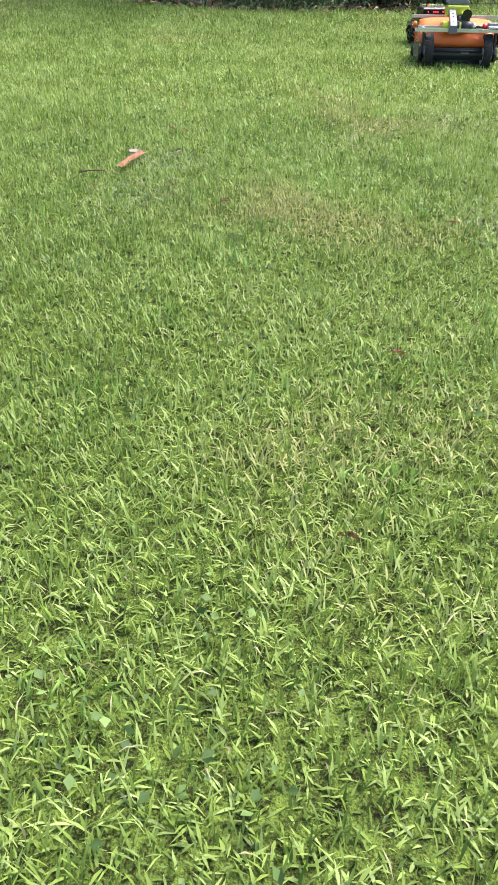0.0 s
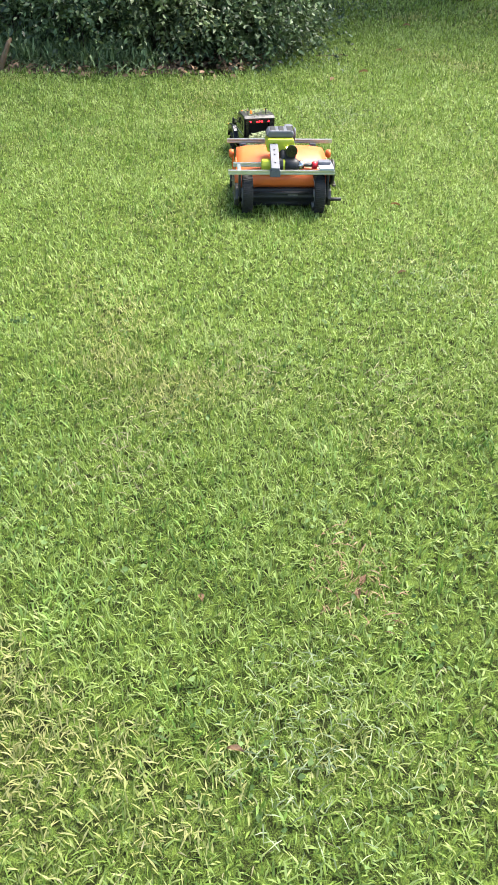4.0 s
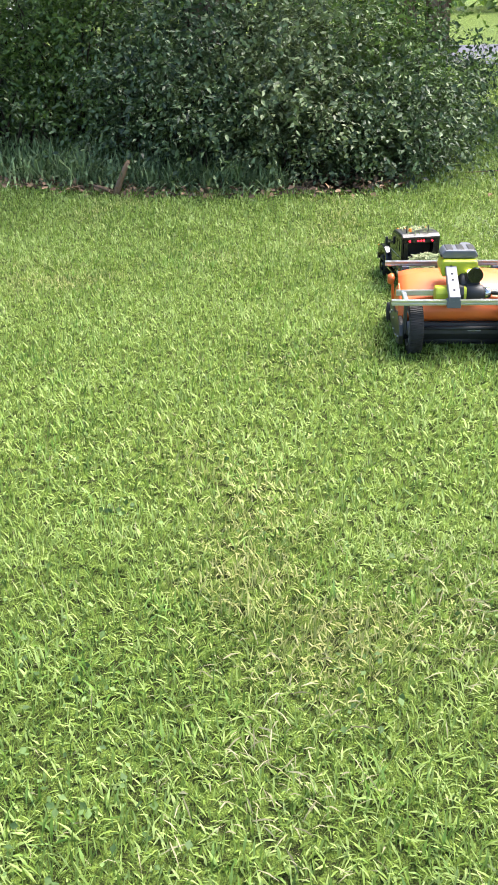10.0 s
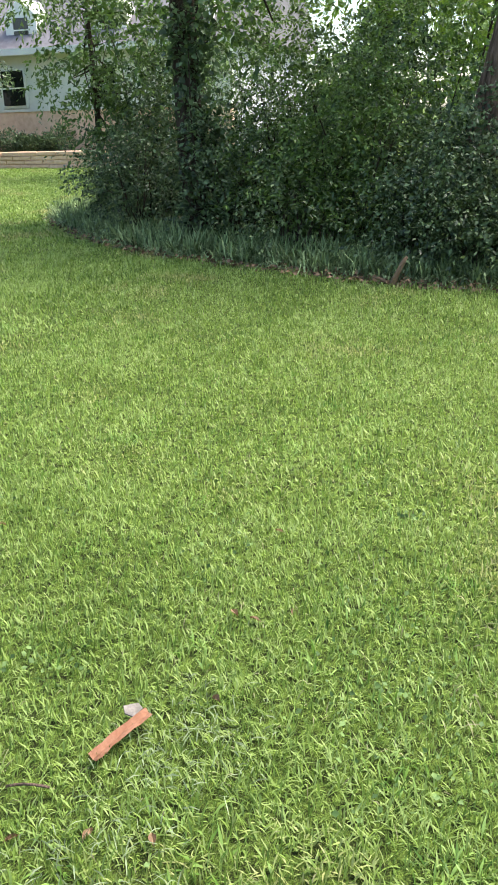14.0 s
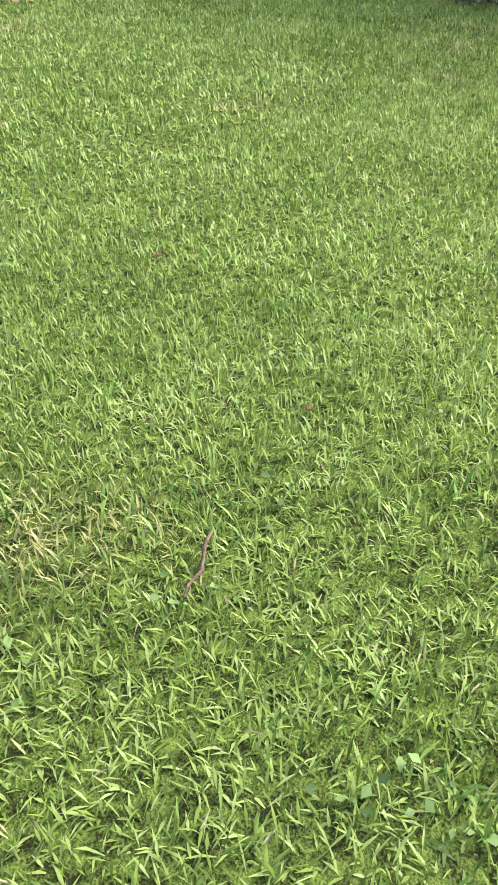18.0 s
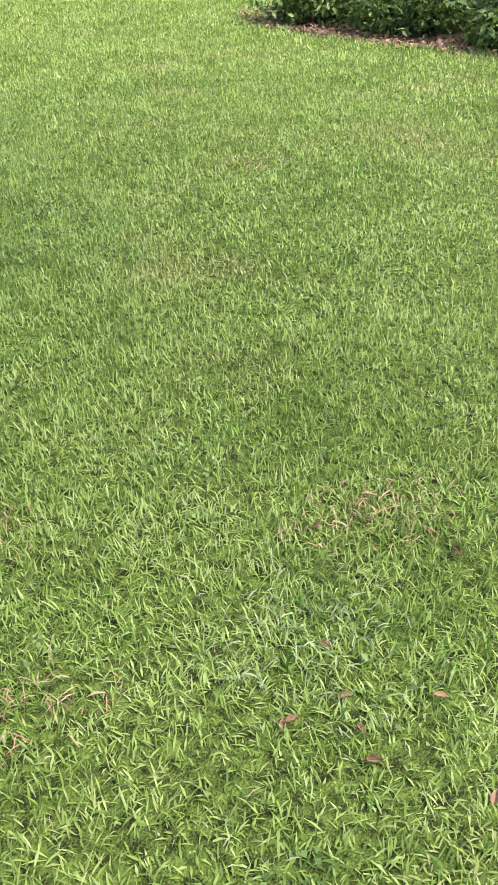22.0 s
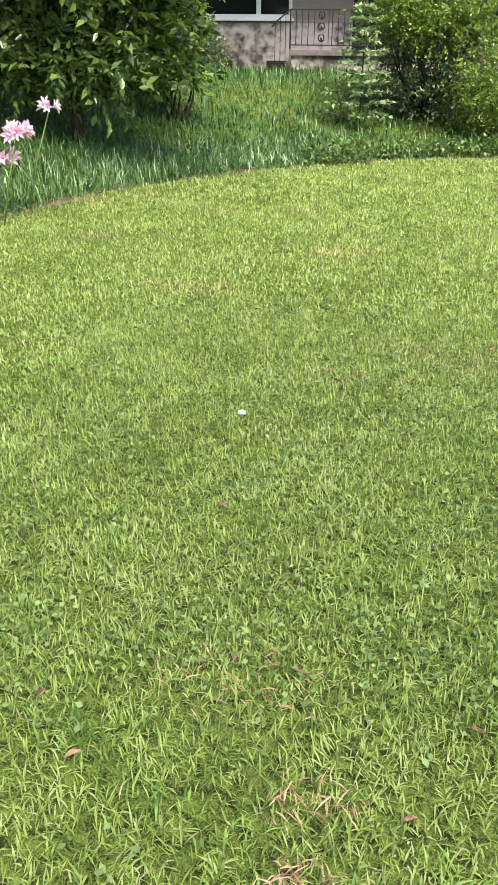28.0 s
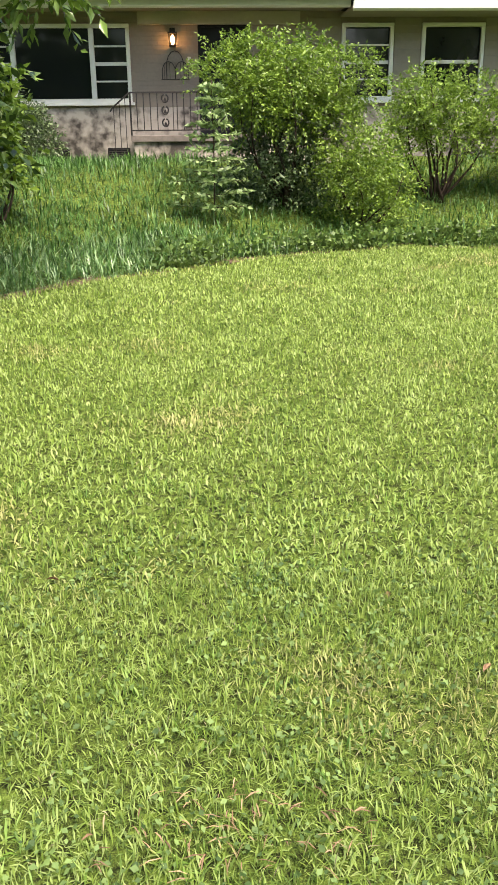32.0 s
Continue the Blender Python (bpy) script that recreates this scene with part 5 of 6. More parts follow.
    for s in (-1, 1):
        k = part("knob_stem", tube([(s * 0.255, 0.3, 0.12), (s * 0.262, 0.3, 0.215)], 0.006, 8), M["orange"], m)
        part("knob", lathe([(-0.008, 0.001), (-0.008, 0.018), (0.006, 0.025), (0.018, 0.022), (0.022, 0.001)], "x", 18, at=(s * 0.275, 0.3, 0.225)), M["orange"], k, "orange mushroom knob", True)
    # motor plate with coupling on the rails
    part("motor_plate", box(0.185, 0.262, -0.068, 0.07, 0.25, 0.262, 0.002), M["pale"], m, "pale grey slotted mounting plate")
    for k in range(5):
        part("slot", box(0.19 + k * 0.014, 0.198 + k * 0.014, -0.062, -0.054, 0.2615, 0.263), M["matte"], m)
    # drill
    d = part("drill_body", prism([(-0.02, 0.222), (0.045, 0.222), (0.05, 0.255), (0.04, 0.28), (-0.01, 0.284), (-0.022, 0.26)], "x", -0.12, 0.01, 0.008), M["lime"], m, "lime green cordless drill body")
    part("drill_band", prism([(-0.022, 0.22), (0.047, 0.22), (0.051, 0.26), (0.04, 0.284), (-0.012, 0.287), (-0.025, 0.258)], "x", -0.035, -0.005, 0.006), M["matte"], d, "black rubber grip band")
    part("drill_chuck", lathe([(0.005, 0.001), (0.005, 0.036), (0.07, 0.034), (0.078, 0.028), (0.078, 0.001)], "x", 24, at=(0, 0.013, 0.253)), M["matte"], d, "ribbed black clutch ring", True)
    part("chuck_nose", lathe([(0.078, 0.026), (0.1, 0.024), (0.112, 0.01), (0.112, 0.001)], "x", 20, at=(0, 0.013, 0.253)), M["chrome"], d, "steel chuck", True)
    part("drive_shaft", tube([(0.11, 0.013, 0.253), (0.16, 0.013, 0.253)], 0.007, 10), M["dusty"], m, "dark drive shaft", True)
    part("coupling", lathe([(0.152, 0.001), (0.152, 0.017), (0.158, 0.021), (0.18, 0.02), (0.184, 0.001)], "x", 18, at=(0, 0.013, 0.253)), M["red"], m, "red shaft coupling", True)
    part("bearing_block", box(0.184, 0.25, -0.012, 0.038, 0.262, 0.278, 0.004), M["grey"], m)
    # strut and battery
    st = part("strut", prism([(-0.085, 0.25), (-0.065, 0.248), (0.115, 0.345), (0.115, 0.362), (0.09, 0.36), (-0.085, 0.268)], "x", -0.075, -0.03, 0.003), M["grey"], m, "grey perforated plastic strut")
    for k, (yy, zz) in enumerate(((-0.05, 0.2865), (0.0, 0.3125), (0.03, 0.3285), (0.07, 0.349))):
        part("hole_plug", lathe([(0, 0.0001), (0, 0.004), (0.003, 0.004), (0.003, 0.0001)], "z", 8, at=(-0.052, yy, zz)), M["matte"], st)
    part("strut_clamp", box(-0.08, -0.025, -0.082, -0.04, 0.22, 0.252, 0.003), M["grey"], m)
    h = part("drill_handle", tube([(0.0, 0.03, 0.27), (0.0, 0.075, 0.295), (-0.005, 0.115, 0.325)], 0.022, 14), M["matte"], m, "black rubber drill handle", True)
    part("trigger_wheel", lathe([(-0.008, 0.001), (-0.008, 0.031), (0.008, 0.031), (0.008, 0.001)], "y", 28, at=(0.04, 0.02, 0.325)), M["black"], m, "round black toothed servo wheel")
    part("servo", box(0.01, 0.065, 0.03, 0.075, 0.28, 0.325, 0.004), M["matte"], m, "black servo box")
    part("battery_foot", prism([(-0.085, 0.302), (0.055, 0.302), (0.064, 0.335), (0.055, 0.37), (-0.085, 0.37), (-0.094, 0.335)], "y", 0.07, 0.185, 0.01), M["lime"], m, "lime green battery foot of the drill")
    b = part("battery", prism([(-0.084, 0.372), (0.056, 0.372), (0.06, 0.388), (0.046, 0.407), (-0.074, 0.407), (-0.088, 0.388)], "y", 0.1, 0.195, 0.01), M["grey"], m, "grey and black battery pack")
    part("battery_band", box(-0.09, 0.062, 0.108, 0.185, 0.376, 0.385, 0.003), M["matte"], b)
    for k in range(3):
        part("battery_rib", box(-0.07 + k * 0.045, -0.04 + k * 0.045, 0.11, 0.185, 0.39, 0.4095, 0.004), M["matte"], b)
    part("battery_label", box(-0.06, 0.035, 0.194, 0.1965, 0.371, 0.401), M["pale"], b, "pale printed label")
    part("work_lamp", lathe([(0.078, 0.0001), (0.078, 0.009), (0.086, 0.009)], "y", 14, at=(0.025, -0.016, 0.325)), M["white_led"], m, "small lit white work lamp")
    # hitch motor, red block on the front rail
    part("hitch_motor", prism([(0.055 + 0.026 * math.cos(k * math.tau / 16) * (1 if k % 2 else 0.88), 0.375 + 0.026 * math.sin(k * math.tau / 16) * (1 if k % 2 else 0.88)) for k in range(16)], "z", 0.285, 0.36), M["grey"], m, "grey finned motor")
    part("hitch_disc", lathe([(0.088, 0.001), (0.088, 0.034), (0.097, 0.034), (0.097, 0.001)], "x", 26, at=(0, 0.385, 0.31)), M["grey"], m, "grey round hitch plate", True)
    rb = part("hitch_block", box(0.02, 0.095, 0.40, 0.44, 0.268, 0.3, 0.004), M["red"], m, "red hitch block")
    part("fitting", lathe([(0.3, 0.001), (0.3, 0.008), (0.315, 0.008), (0.318, 0.005), (0.335, 0.005), (0.335, 0.0001)], "z", 10, at=(0.06, 0.42, 0)), M["chrome"], rb, "steel fitting")
    for x in (0.035, 0.08):
        part("screw", lathe([(0.44, 0.007), (0.452, 0.007), (0.452, 0.0001)], "y", 10, at=(x, 0, 0.284)), M["chrome"], rb)
    return m


def make_truck():
    t = thing("model_truck", pose(5.94, -1.1, 0.0, 0, 0, -80) @ Matrix.Scale(0.9, 4), "black model truck with a ribbed flat bed", "model truck")
    r = 0.058
    for s in (-1, 1):
        for yy in (0.0, -0.545, -0.69):
            wheel(t, s * 0.1, yy, r, r, 0.046, s, M["black"], 5, treads=22)
    part("chassis", box(-0.045, 0.045, -0.74, 0.08, 0.06, 0.1, 0.004), M["matte"], t)
    for yy in (0.0, -0.545, -0.69):
        part("axle", tube([(-0.085, yy, r), (0.085, yy, r)], 0.009, 8), M["matte"], t)
    # bonnet
    bm = prism([(0.115, 0.085), (0.118, 0.165), (0.1, 0.182), (-0.09, 0.212), (-0.09, 0.085), (-0.06, 0.085), (-0.055, 0.13), (0.055, 0.13), (0.06, 0.085)], "x", -0.085, 0.085, 0.008)
    part("bonnet", bm, M["black"], t, "glossy black bonnet")
    part("bonnet_label", box(-0.035, 0.02, 0.03, 0.07, 0.1885, 0.1905), M["pale"], t, "pale paper label on the bonnet")
    g = part("grille", prism([(-0.062, 0.105), (0.062, 0.105), (0.066, 0.168), (-0.066, 0.168)], "y", 0.112, 0.123, 0.003), M["matte"], t, "dark slatted grille")
    for k in range(9):
        part("slat", box(-0.057, 0.057, 0.122, 0.126, 0.11 + k * 0.0062, 0.1135 + k * 0.0062), M["rim"], g)
    part("bumper", prism([(-0.125, 0.095), (-0.115, 0.125), (0.115, 0.125), (0.125, 0.095), (0.125, 0.105), (0.117, 0.137), (-0.117, 0.137), (-0.125, 0.105)], "z", 0.068, 0.098, 0.002, seg=1), M["chrome"], t, "chromed front bumper")
    for s in (-1, 1):
        # wing over the front wheel
        out = [(0.078, 0.1), (0.1, 0.125), (0.1, 0.15), (0.06, 0.168), (-0.02, 0.172), (-0.07, 0.15), (-0.095, 0.1), (-0.078, 0.09), (-0.062, 0.125), (-0.02, 0.142), (0.03, 0.138), (0.06, 0.115)]
        part("wing", prism(out, "x", s * 0.103 - 0.022, s * 0.103 + 0.022, 0.005), M["black"], t, "glossy black wheel arch")
        part("headlight", prism([(s * 0.075, 0.118), (s * 0.118, 0.122), (s * 0.122, 0.14), (s * 0.078, 0.142)], "y", 0.098, 0.108, 0.003, seg=1), M["green_lens"], t, "green tinted headlight")
        part("indicator", box(s * 0.116 - 0.006, s * 0.116 + 0.006, 0.095, 0.107, 0.142, 0.152, 0.002), M["amber"], t, "amber indicator")
        mi = part("mirror", box(s * 0.13 - 0.007, s * 0.13 + 0.007, -0.105, -0.09, 0.205, 0.248, 0.004), M["matte"], t, "black door mirror")
        part("mirror_arm", tube([(s * 0.1, -0.1, 0.215), (s * 0.13, -0.098, 0.22)], 0.003, 6), M["matte"], mi)
        # tank, step and side box
        part("tank", lathe([(-0.23, 0.001), (-0.23, 0.026), (-0.3, 0.026), (-0.3, 0.001)], "y", 18, at=(s * 0.085, 0, 0.09)), M["chrome"], t, "chromed side tank", True)
        part("step", box(s * 0.1 - 0.02, s * 0.1 + 0.02, -0.23, -0.1, 0.068, 0.076, 0.002), M["chrome"], t, "metal side step")
        part("step_tread", box(s * 0.095 - 0.02, s * 0.095 + 0.02, -0.225, -0.105, 0.096, 0.104, 0.002), M["dusty"], t)
        part("tool_box", box(s * 0.095 - 0.022, s * 0.095 + 0.022, -0.44, -0.32, 0.07, 0.12, 0.003), M["chrome"], t, "dull metal side box")
    # cab with open back
    side = [(-0.09, 0.105), (-0.09, 0.212), (-0.122, 0.275), (-0.15, 0.292), (-0.29, 0.298), (-0.31, 0.285), (-0.315, 0.105)]
    for s in (-1, 1):
        c = part("cab_side", prism(side, "x", s * 0.1 - 0.006, s * 0.1 + 0.006, 0.004), M["black"], t, "glossy black cab side")
        part("side_window", prism([(-0.115, 0.21), (-0.14, 0.262), (-0.225, 0.266), (-0.225, 0.21)], "x", s * 0.1065 - 0.0015, s * 0.1065 + 0.0015), M["tint"], c, "dark tinted side window")
        part("rear_side_window", prism([(-0.245, 0.21), (-0.245, 0.266), (-0.275, 0.266), (-0.275, 0.21)], "x", s * 0.1065 - 0.0015, s * 0.1065 + 0.0015), M["tint"], c, "small dark tinted window")
        part("door_line", box(s * 0.106 - 0.001, s * 0.106 + 0.0015, -0.3, -0.1, 0.182, 0.185), M["rim"], c, "thin pale crease line")
    part("windscreen", prism([(-0.092, 0.208), (-0.086, 0.208), (-0.118, 0.273), (-0.124, 0.271)], "x", -0.09, 0.09), M["tint"], t, "dark windscreen")
    part("roof", prism([(-0.112, 0.268), (-0.13, 0.29), (-0.16, 0.304), (-0.29, 0.308), (-0.318, 0.296), (-0.318, 0.286), (-0.14, 0.284)], "x", -0.105, 0.105, 0.005), M["dusty"], t, "dusty black cab roof")
    bm = box(-0.094, 0.094, -0.315, -0.305, 0.262, 0.29, 0.002)
    box(-0.094, -0.07, -0.315, -0.305, 0.13, 0.262, 0.002, bm=bm)
    box(0.07, 0.094, -0.315, -0.305, 0.13, 0.262, 0.002, bm=bm)
    part("cab_back", bm, M["black"], t, "black cab back frame")
    part("cab_inner", box(-0.09, 0.09, -0.2, -0.19, 0.12, 0.285), M["matte"], t)
    for x in (-0.062, -0.016, 0.0, 0.016, 0.062):
        part("tail_lamp", lathe([(-0.315, 0.005), (-0.319, 0.005), (-0.321, 0.0001)], "y", 10, at=(x, 0, 0.274)), M["red_led"], t, "small lit red lamp")
    for x in (-0.08, -0.04, 0.0, 0.04, 0.08):
        part("roof_lamp", lathe([(0.298, 0.007), (0.307, 0.006), (0.31, 0.0001)], "z", 10, at=(x, -0.138, -0.006)), M["amber"], t, "small amber roof lamp")
    bc = part("beacon", lathe([(0.306, 0.012), (0.312, 0.012), (0.314, 0.009), (0.326, 0.008), (0.33, 0.0001)], "z", 14, at=(-0.045, -0.25, 0)), M["amber"], t, "orange roof beacon", True)
    part("antenna", tube([(0.05, -0.27, 0.306), (0.05, -0.27, 0.345)], 0.003, 6), M["matte"], t)
    part("antenna", tube([(-0.07, -0.27, 0.306), (-0.07, -0.27, 0.345)], 0.003, 6), M["matte"], t)
    # flat bed
    b = part("flat_bed", box(-0.118, 0.118, -0.745, -0.325, 0.128, 0.142, 0.002), M["matte"], t, "black ribbed flat bed")
    for k in range(11):
        part("bed_rib", box(-0.112, 0.112, -0.738 + k * 0.038, -0.722 + k * 0.038, 0.1415, 0.146), M["dusty"], b)
    for s in (-1, 1):
        part("bed_edge", box(s * 0.119 - 0.004, s * 0.119 + 0.004, -0.748, -0.322, 0.12, 0.147, 0.002), M["dusty"], b)
        for yy in (-0.35, -0.53, -0.7):
            part("marker_lamp", box(s * 0.1235 - 0.001, s * 0.1235 + 0.0015, yy - 0.005, yy + 0.005, 0.13, 0.138), M["amber"], b, "small amber side marker")
    return t


make_mower()
make_truck()


def clippings(name, m, n, sx, sy, hz, length, label, seed, base=0.0, material=None, wide=0.0026):
    """A loose heap of cut blades."""
    r = np.random.default_rng(seed)
    p = r.normal(0, 1, (n, 2))
    p = p / np.maximum(1, np.linalg.norm(p, axis=1, keepdims=True) / 1.9) * np.array([sx, sy]) / 1.9
    d2 = (p[:, 0] / sx) ** 2 + (p[:, 1] / sy) ** 2
    z = base + hz * np.clip(1 - d2, 0.0, 1) ** 0.6 * r.uniform(0.55, 1.05, n) + 0.003
    c = np.concatenate([p, z[:, None]], 1)
    ang = r.uniform(0, math.tau, n)
    dr = np.stack([np.cos(ang), np.sin(ang), r.normal(0, 0.28, n)], -1)
    sd = np.stack([-np.sin(ang), np.cos(ang), r.normal(0, 0.5, n)], -1)
    L = length * r.uniform(0.4, 1.3, n)[:, None]
    w = wide * r.uniform(0.6, 1.4, n)[:, None]
    sag = np.array([0, 0, 0.006])
    v = np.stack([c - dr * L / 2 - sd * w * 0.5, c - dr * L / 2 + sd * w * 0.5, c - sd * w + sag, c + sd * w + sag, c + dr * L / 2], 1).reshape(-1, 3)
    v = v[:, :3] @ np.array(m.to_3x3()).T + np.array(m.translation)
    b = np.arange(n)[:, None] * 5
    f = np.concatenate([b + [0, 1, 3], b + [0, 3, 2], b + [2, 3, 4]], 0)
    return tagged(tri_mesh(name, v, f, material or M["clip"]), label, "clippings", kind="stuff")


TRUCK = pose(5.94, -1.1, 0.0, 0, 0, -80) @ Matrix.Scale(0.9, 4)
clippings("clipping_heap", TRUCK @ pose(0, -0.475, 0.144), 5200, 0.118, 0.165, 0.085, 0.05, "heap of fresh cut grass on the flat bed", 3)
clippings("roof_clippings", TRUCK @ pose(0, -0.22, 0.3065), 130, 0.09, 0.08, 0.006, 0.03, "cut grass scattered on the cab roof", 4)
clippings("bonnet_clippings", TRUCK @ pose(0, -0.075, 0.211), 160, 0.075, 0.02, 0.012, 0.04, "cut grass caught below the windscreen", 5)

# ---- small things on the lawn ----


def leaf_litter():
    m = mat("brown_leaf", (0.30, 0.16, 0.08), 0.75, var=0.4, scale=30, bump=0.2, col2=(0.55, 0.36, 0.21))
    bm = bmesh.new()
    n = 7
    L, R, C = [], [], []
    for k in range(n):
        t = k / (n - 1)
        w = 0.015 * math.sin(math.pi * (0.05 + 0.95 * t)) ** 1.5 + 0.0006
        z = 0.012 * math.sin(t * 2.6) + 0.03
        C.append(bm.verts.new((0.07 * (t - 0.5), 0, z - 0.004)))
        L.append(bm.verts.new((0.07 * (t - 0.5), w, z + 0.009)))
        R.append(bm.verts.new((0.07 * (t - 0.5), -w, z + 0.006)))
    for k in range(n - 1):
        bm.faces.new((C[k], C[k + 1], L[k + 1], L[k]))
        bm.faces.new((R[k], R[k + 1], C[k + 1], C[k]))
    bmesh.ops.solidify(bm, geom=bm.faces[:], thickness=0.0012)
    first = part("fallen_leaf", bm, m)
    tagged(first, "curled brown fallen leaf on the grass", "leaf", "fallen leaves")
    places = [(2.78, 0.36, 1.0), (2.77, 0.3, 0.8), (2.4, 0.27, 0.9), (1.92, 0.38, 1.0), (1.95, 0.24, 0.9), (3.34, 0.4, 0.8), (1.87, 0.53, 0.8), (2.85, 0.2, 0.7), (7.95, -1.16, 2.6), (7.91, -2.19, 2.8), (7.61, -1.88, 1.8), (8.98, -1.65, 2.2), (8.23, -0.79, 2.0), (9.94, -2.98, 2.4), (8.73, -2.66, 2.0), (4.03, -1.71, 0.9), (1.53, -0.81, 0.9), (2.0, -1.17, 0.9), (1.99, -0.74, 0.9), (2.05, -1.19, 0.9), (-0.19, -0.42, 0.9), (0.53, -0.55, 1.0), (1.71, 0.0, 1.0), (4.87, -1.85, 1.2)]
    more_places = [(1.24, 1.73, 1.0), (1.63, 1.38, 0.9), (1.5, 1.5, 0.8), (1.21, 1.17, 0.9), (1.01, 1.1, 0.9), (1.03, 1.17, 0.7), (1.17, 0.94, 0.8), (1.07, 1.38, 0.9), (1.04, 1.25, 0.7), (0.9, 1.24, 0.7), (1.51, 1.52, 0.8), (0.91, 1.24, 0.8), (-0.1, 1.75, 0.8), (0.25, 1.56, 0.8), (-0.39, 3.66, 0.8), (-0.26, 3.48, 0.9), (0.62, 3.63, 1.0), (0.45, 3.38, 0.9), (-0.06, 4.6, 0.9), (-0.13, 7.01, 0.9), (0.96, 6.8, 0.8), (1.14, 6.38, 0.9), (0.1, 5.0, 0.8), (3.6, 2.2, 0.9), (3.1, 1.4, 0.8)]
    r = random.Random(8)
    for k, (x, y, s) in enumerate(places + more_places):
        mtx = pose(x, y, float(ground_z(x, y)), r.uniform(-12, 12), r.uniform(-12, 12), r.uniform(0, 360)) @ Matrix.Scale(min(s, 1.7) * 0.62, 4)
        if k == 0:
            first.matrix_world = mtx
        else:
            c = first.copy()
            scene.collection.objects.link(c)
            c.matrix_world = mtx


leaf_litter()


def bark_strip():
    M["pale_wood"] = mat("pale_weathered_wood", (0.20, 0.17, 0.14), 0.9, var=0.25, scale=60, bump=0.5, col2=(0.40, 0.34, 0.29))
    m = mat("orange_bark", (0.50, 0.20, 0.10), 0.8, var=0.25, scale=40, bump=0.5, col2=(0.62, 0.33, 0.20))
    b = thing("bark_strip", pose(2.2, 0.44, 0.03, 4, -6, -22), "orange brown strip of tree bark on the lawn", "bark")
    bm = bmesh.new()
    top, n = [], 9
    rr = random.Random(4)
    for k in range(n):
        t = k / (n - 1)
        w = 0.014 + 0.005 * rr.random()
        x = -0.09 + 0.18 * t
        z = 0.004 * math.sin(t * 3)
        top.append([bm.verts.new((x + rr.uniform(-0.004, 0.004), s * w + rr.uniform(-0.002, 0.002), z + (0.006 if s else 0.0))) for s in (-1, 0, 1)])
    for a, c in zip(top, top[1:]):
        for j in range(2):
            bm.faces.new((a[j], c[j], c[j + 1], a[j + 1]))
    bmesh.ops.solidify(bm, geom=bm.faces[:], thickness=0.005)
    part("strip", bm, m, b)
    part("flake", prism([(0.05, 0.016), (0.085, 0.016), (0.09, 0.04), (0.06, 0.062), (0.045, 0.04)], "z", 0.004, 0.009, 0.001, seg=1), M["pale_wood"], b, "pale grey flake of bark")


bark_strip()


def lawn_bits():
    M["cap"] = mat("mushroom_cap", (0.36, 0.38, 0.29), 0.8, var=0.25, scale=60, bump=0.6)
    # pale mushroom
    mu = thing("mushroom", pose(-0.07, 5.42, -0.012) @ Matrix.Scale(0.7, 4), "small white mushroom cap in the grass", "mushroom")
    part("cap", lathe([(0.035, 0.024), (0.042, 0.03), (0.052, 0.026), (0.06, 0.014), (0.062, 0.0001)], "z", 9), M["cap"], mu, "", True)
    part("stalk", tube([(0, 0, 0), (0, 0, 0.04)], 0.008, 8), M["white"], mu, "", True)
    r = random.Random(12)
    for x, y, a, L in ((2.58, 1.3, 20, 0.16), (1.98, 0.56, 100, 0.1), (8.98, -1.66, 70, 0.5), (8.5, -2.0, 100, 0.3)):
        s = thing("twig", pose(x, y, 0.035, 0, 0, a), "thin dry brown twig on the grass", "twig", "twigs on the lawn")
        pts = [(-L / 2 + L * t / 5, r.uniform(-1, 1) * L * 0.05, r.uniform(0, 0.006)) for t in range(6)]
        part("stick", tube(pts, 0.0032, 6), M["bark_pale"], s, "", True)
    st = thing("stump_stick", pose(8.0, 0.84, 0), "broken brown branch standing at the bed edge", "branch")
    part("stick", limb((0, 0, -0.02), (0.03, -0.12, 0.24), 0.028, 0.016, 3, 0.1, 6, 8), M["litter"], st, "", True)
    part("stub", limb((0.0, 0.02, 0.02), (0.02, 0.16, 0.06), 0.02, 0.01, 4, 0.1, 5, 7), M["litter"], st, "", True)


lawn_bits()

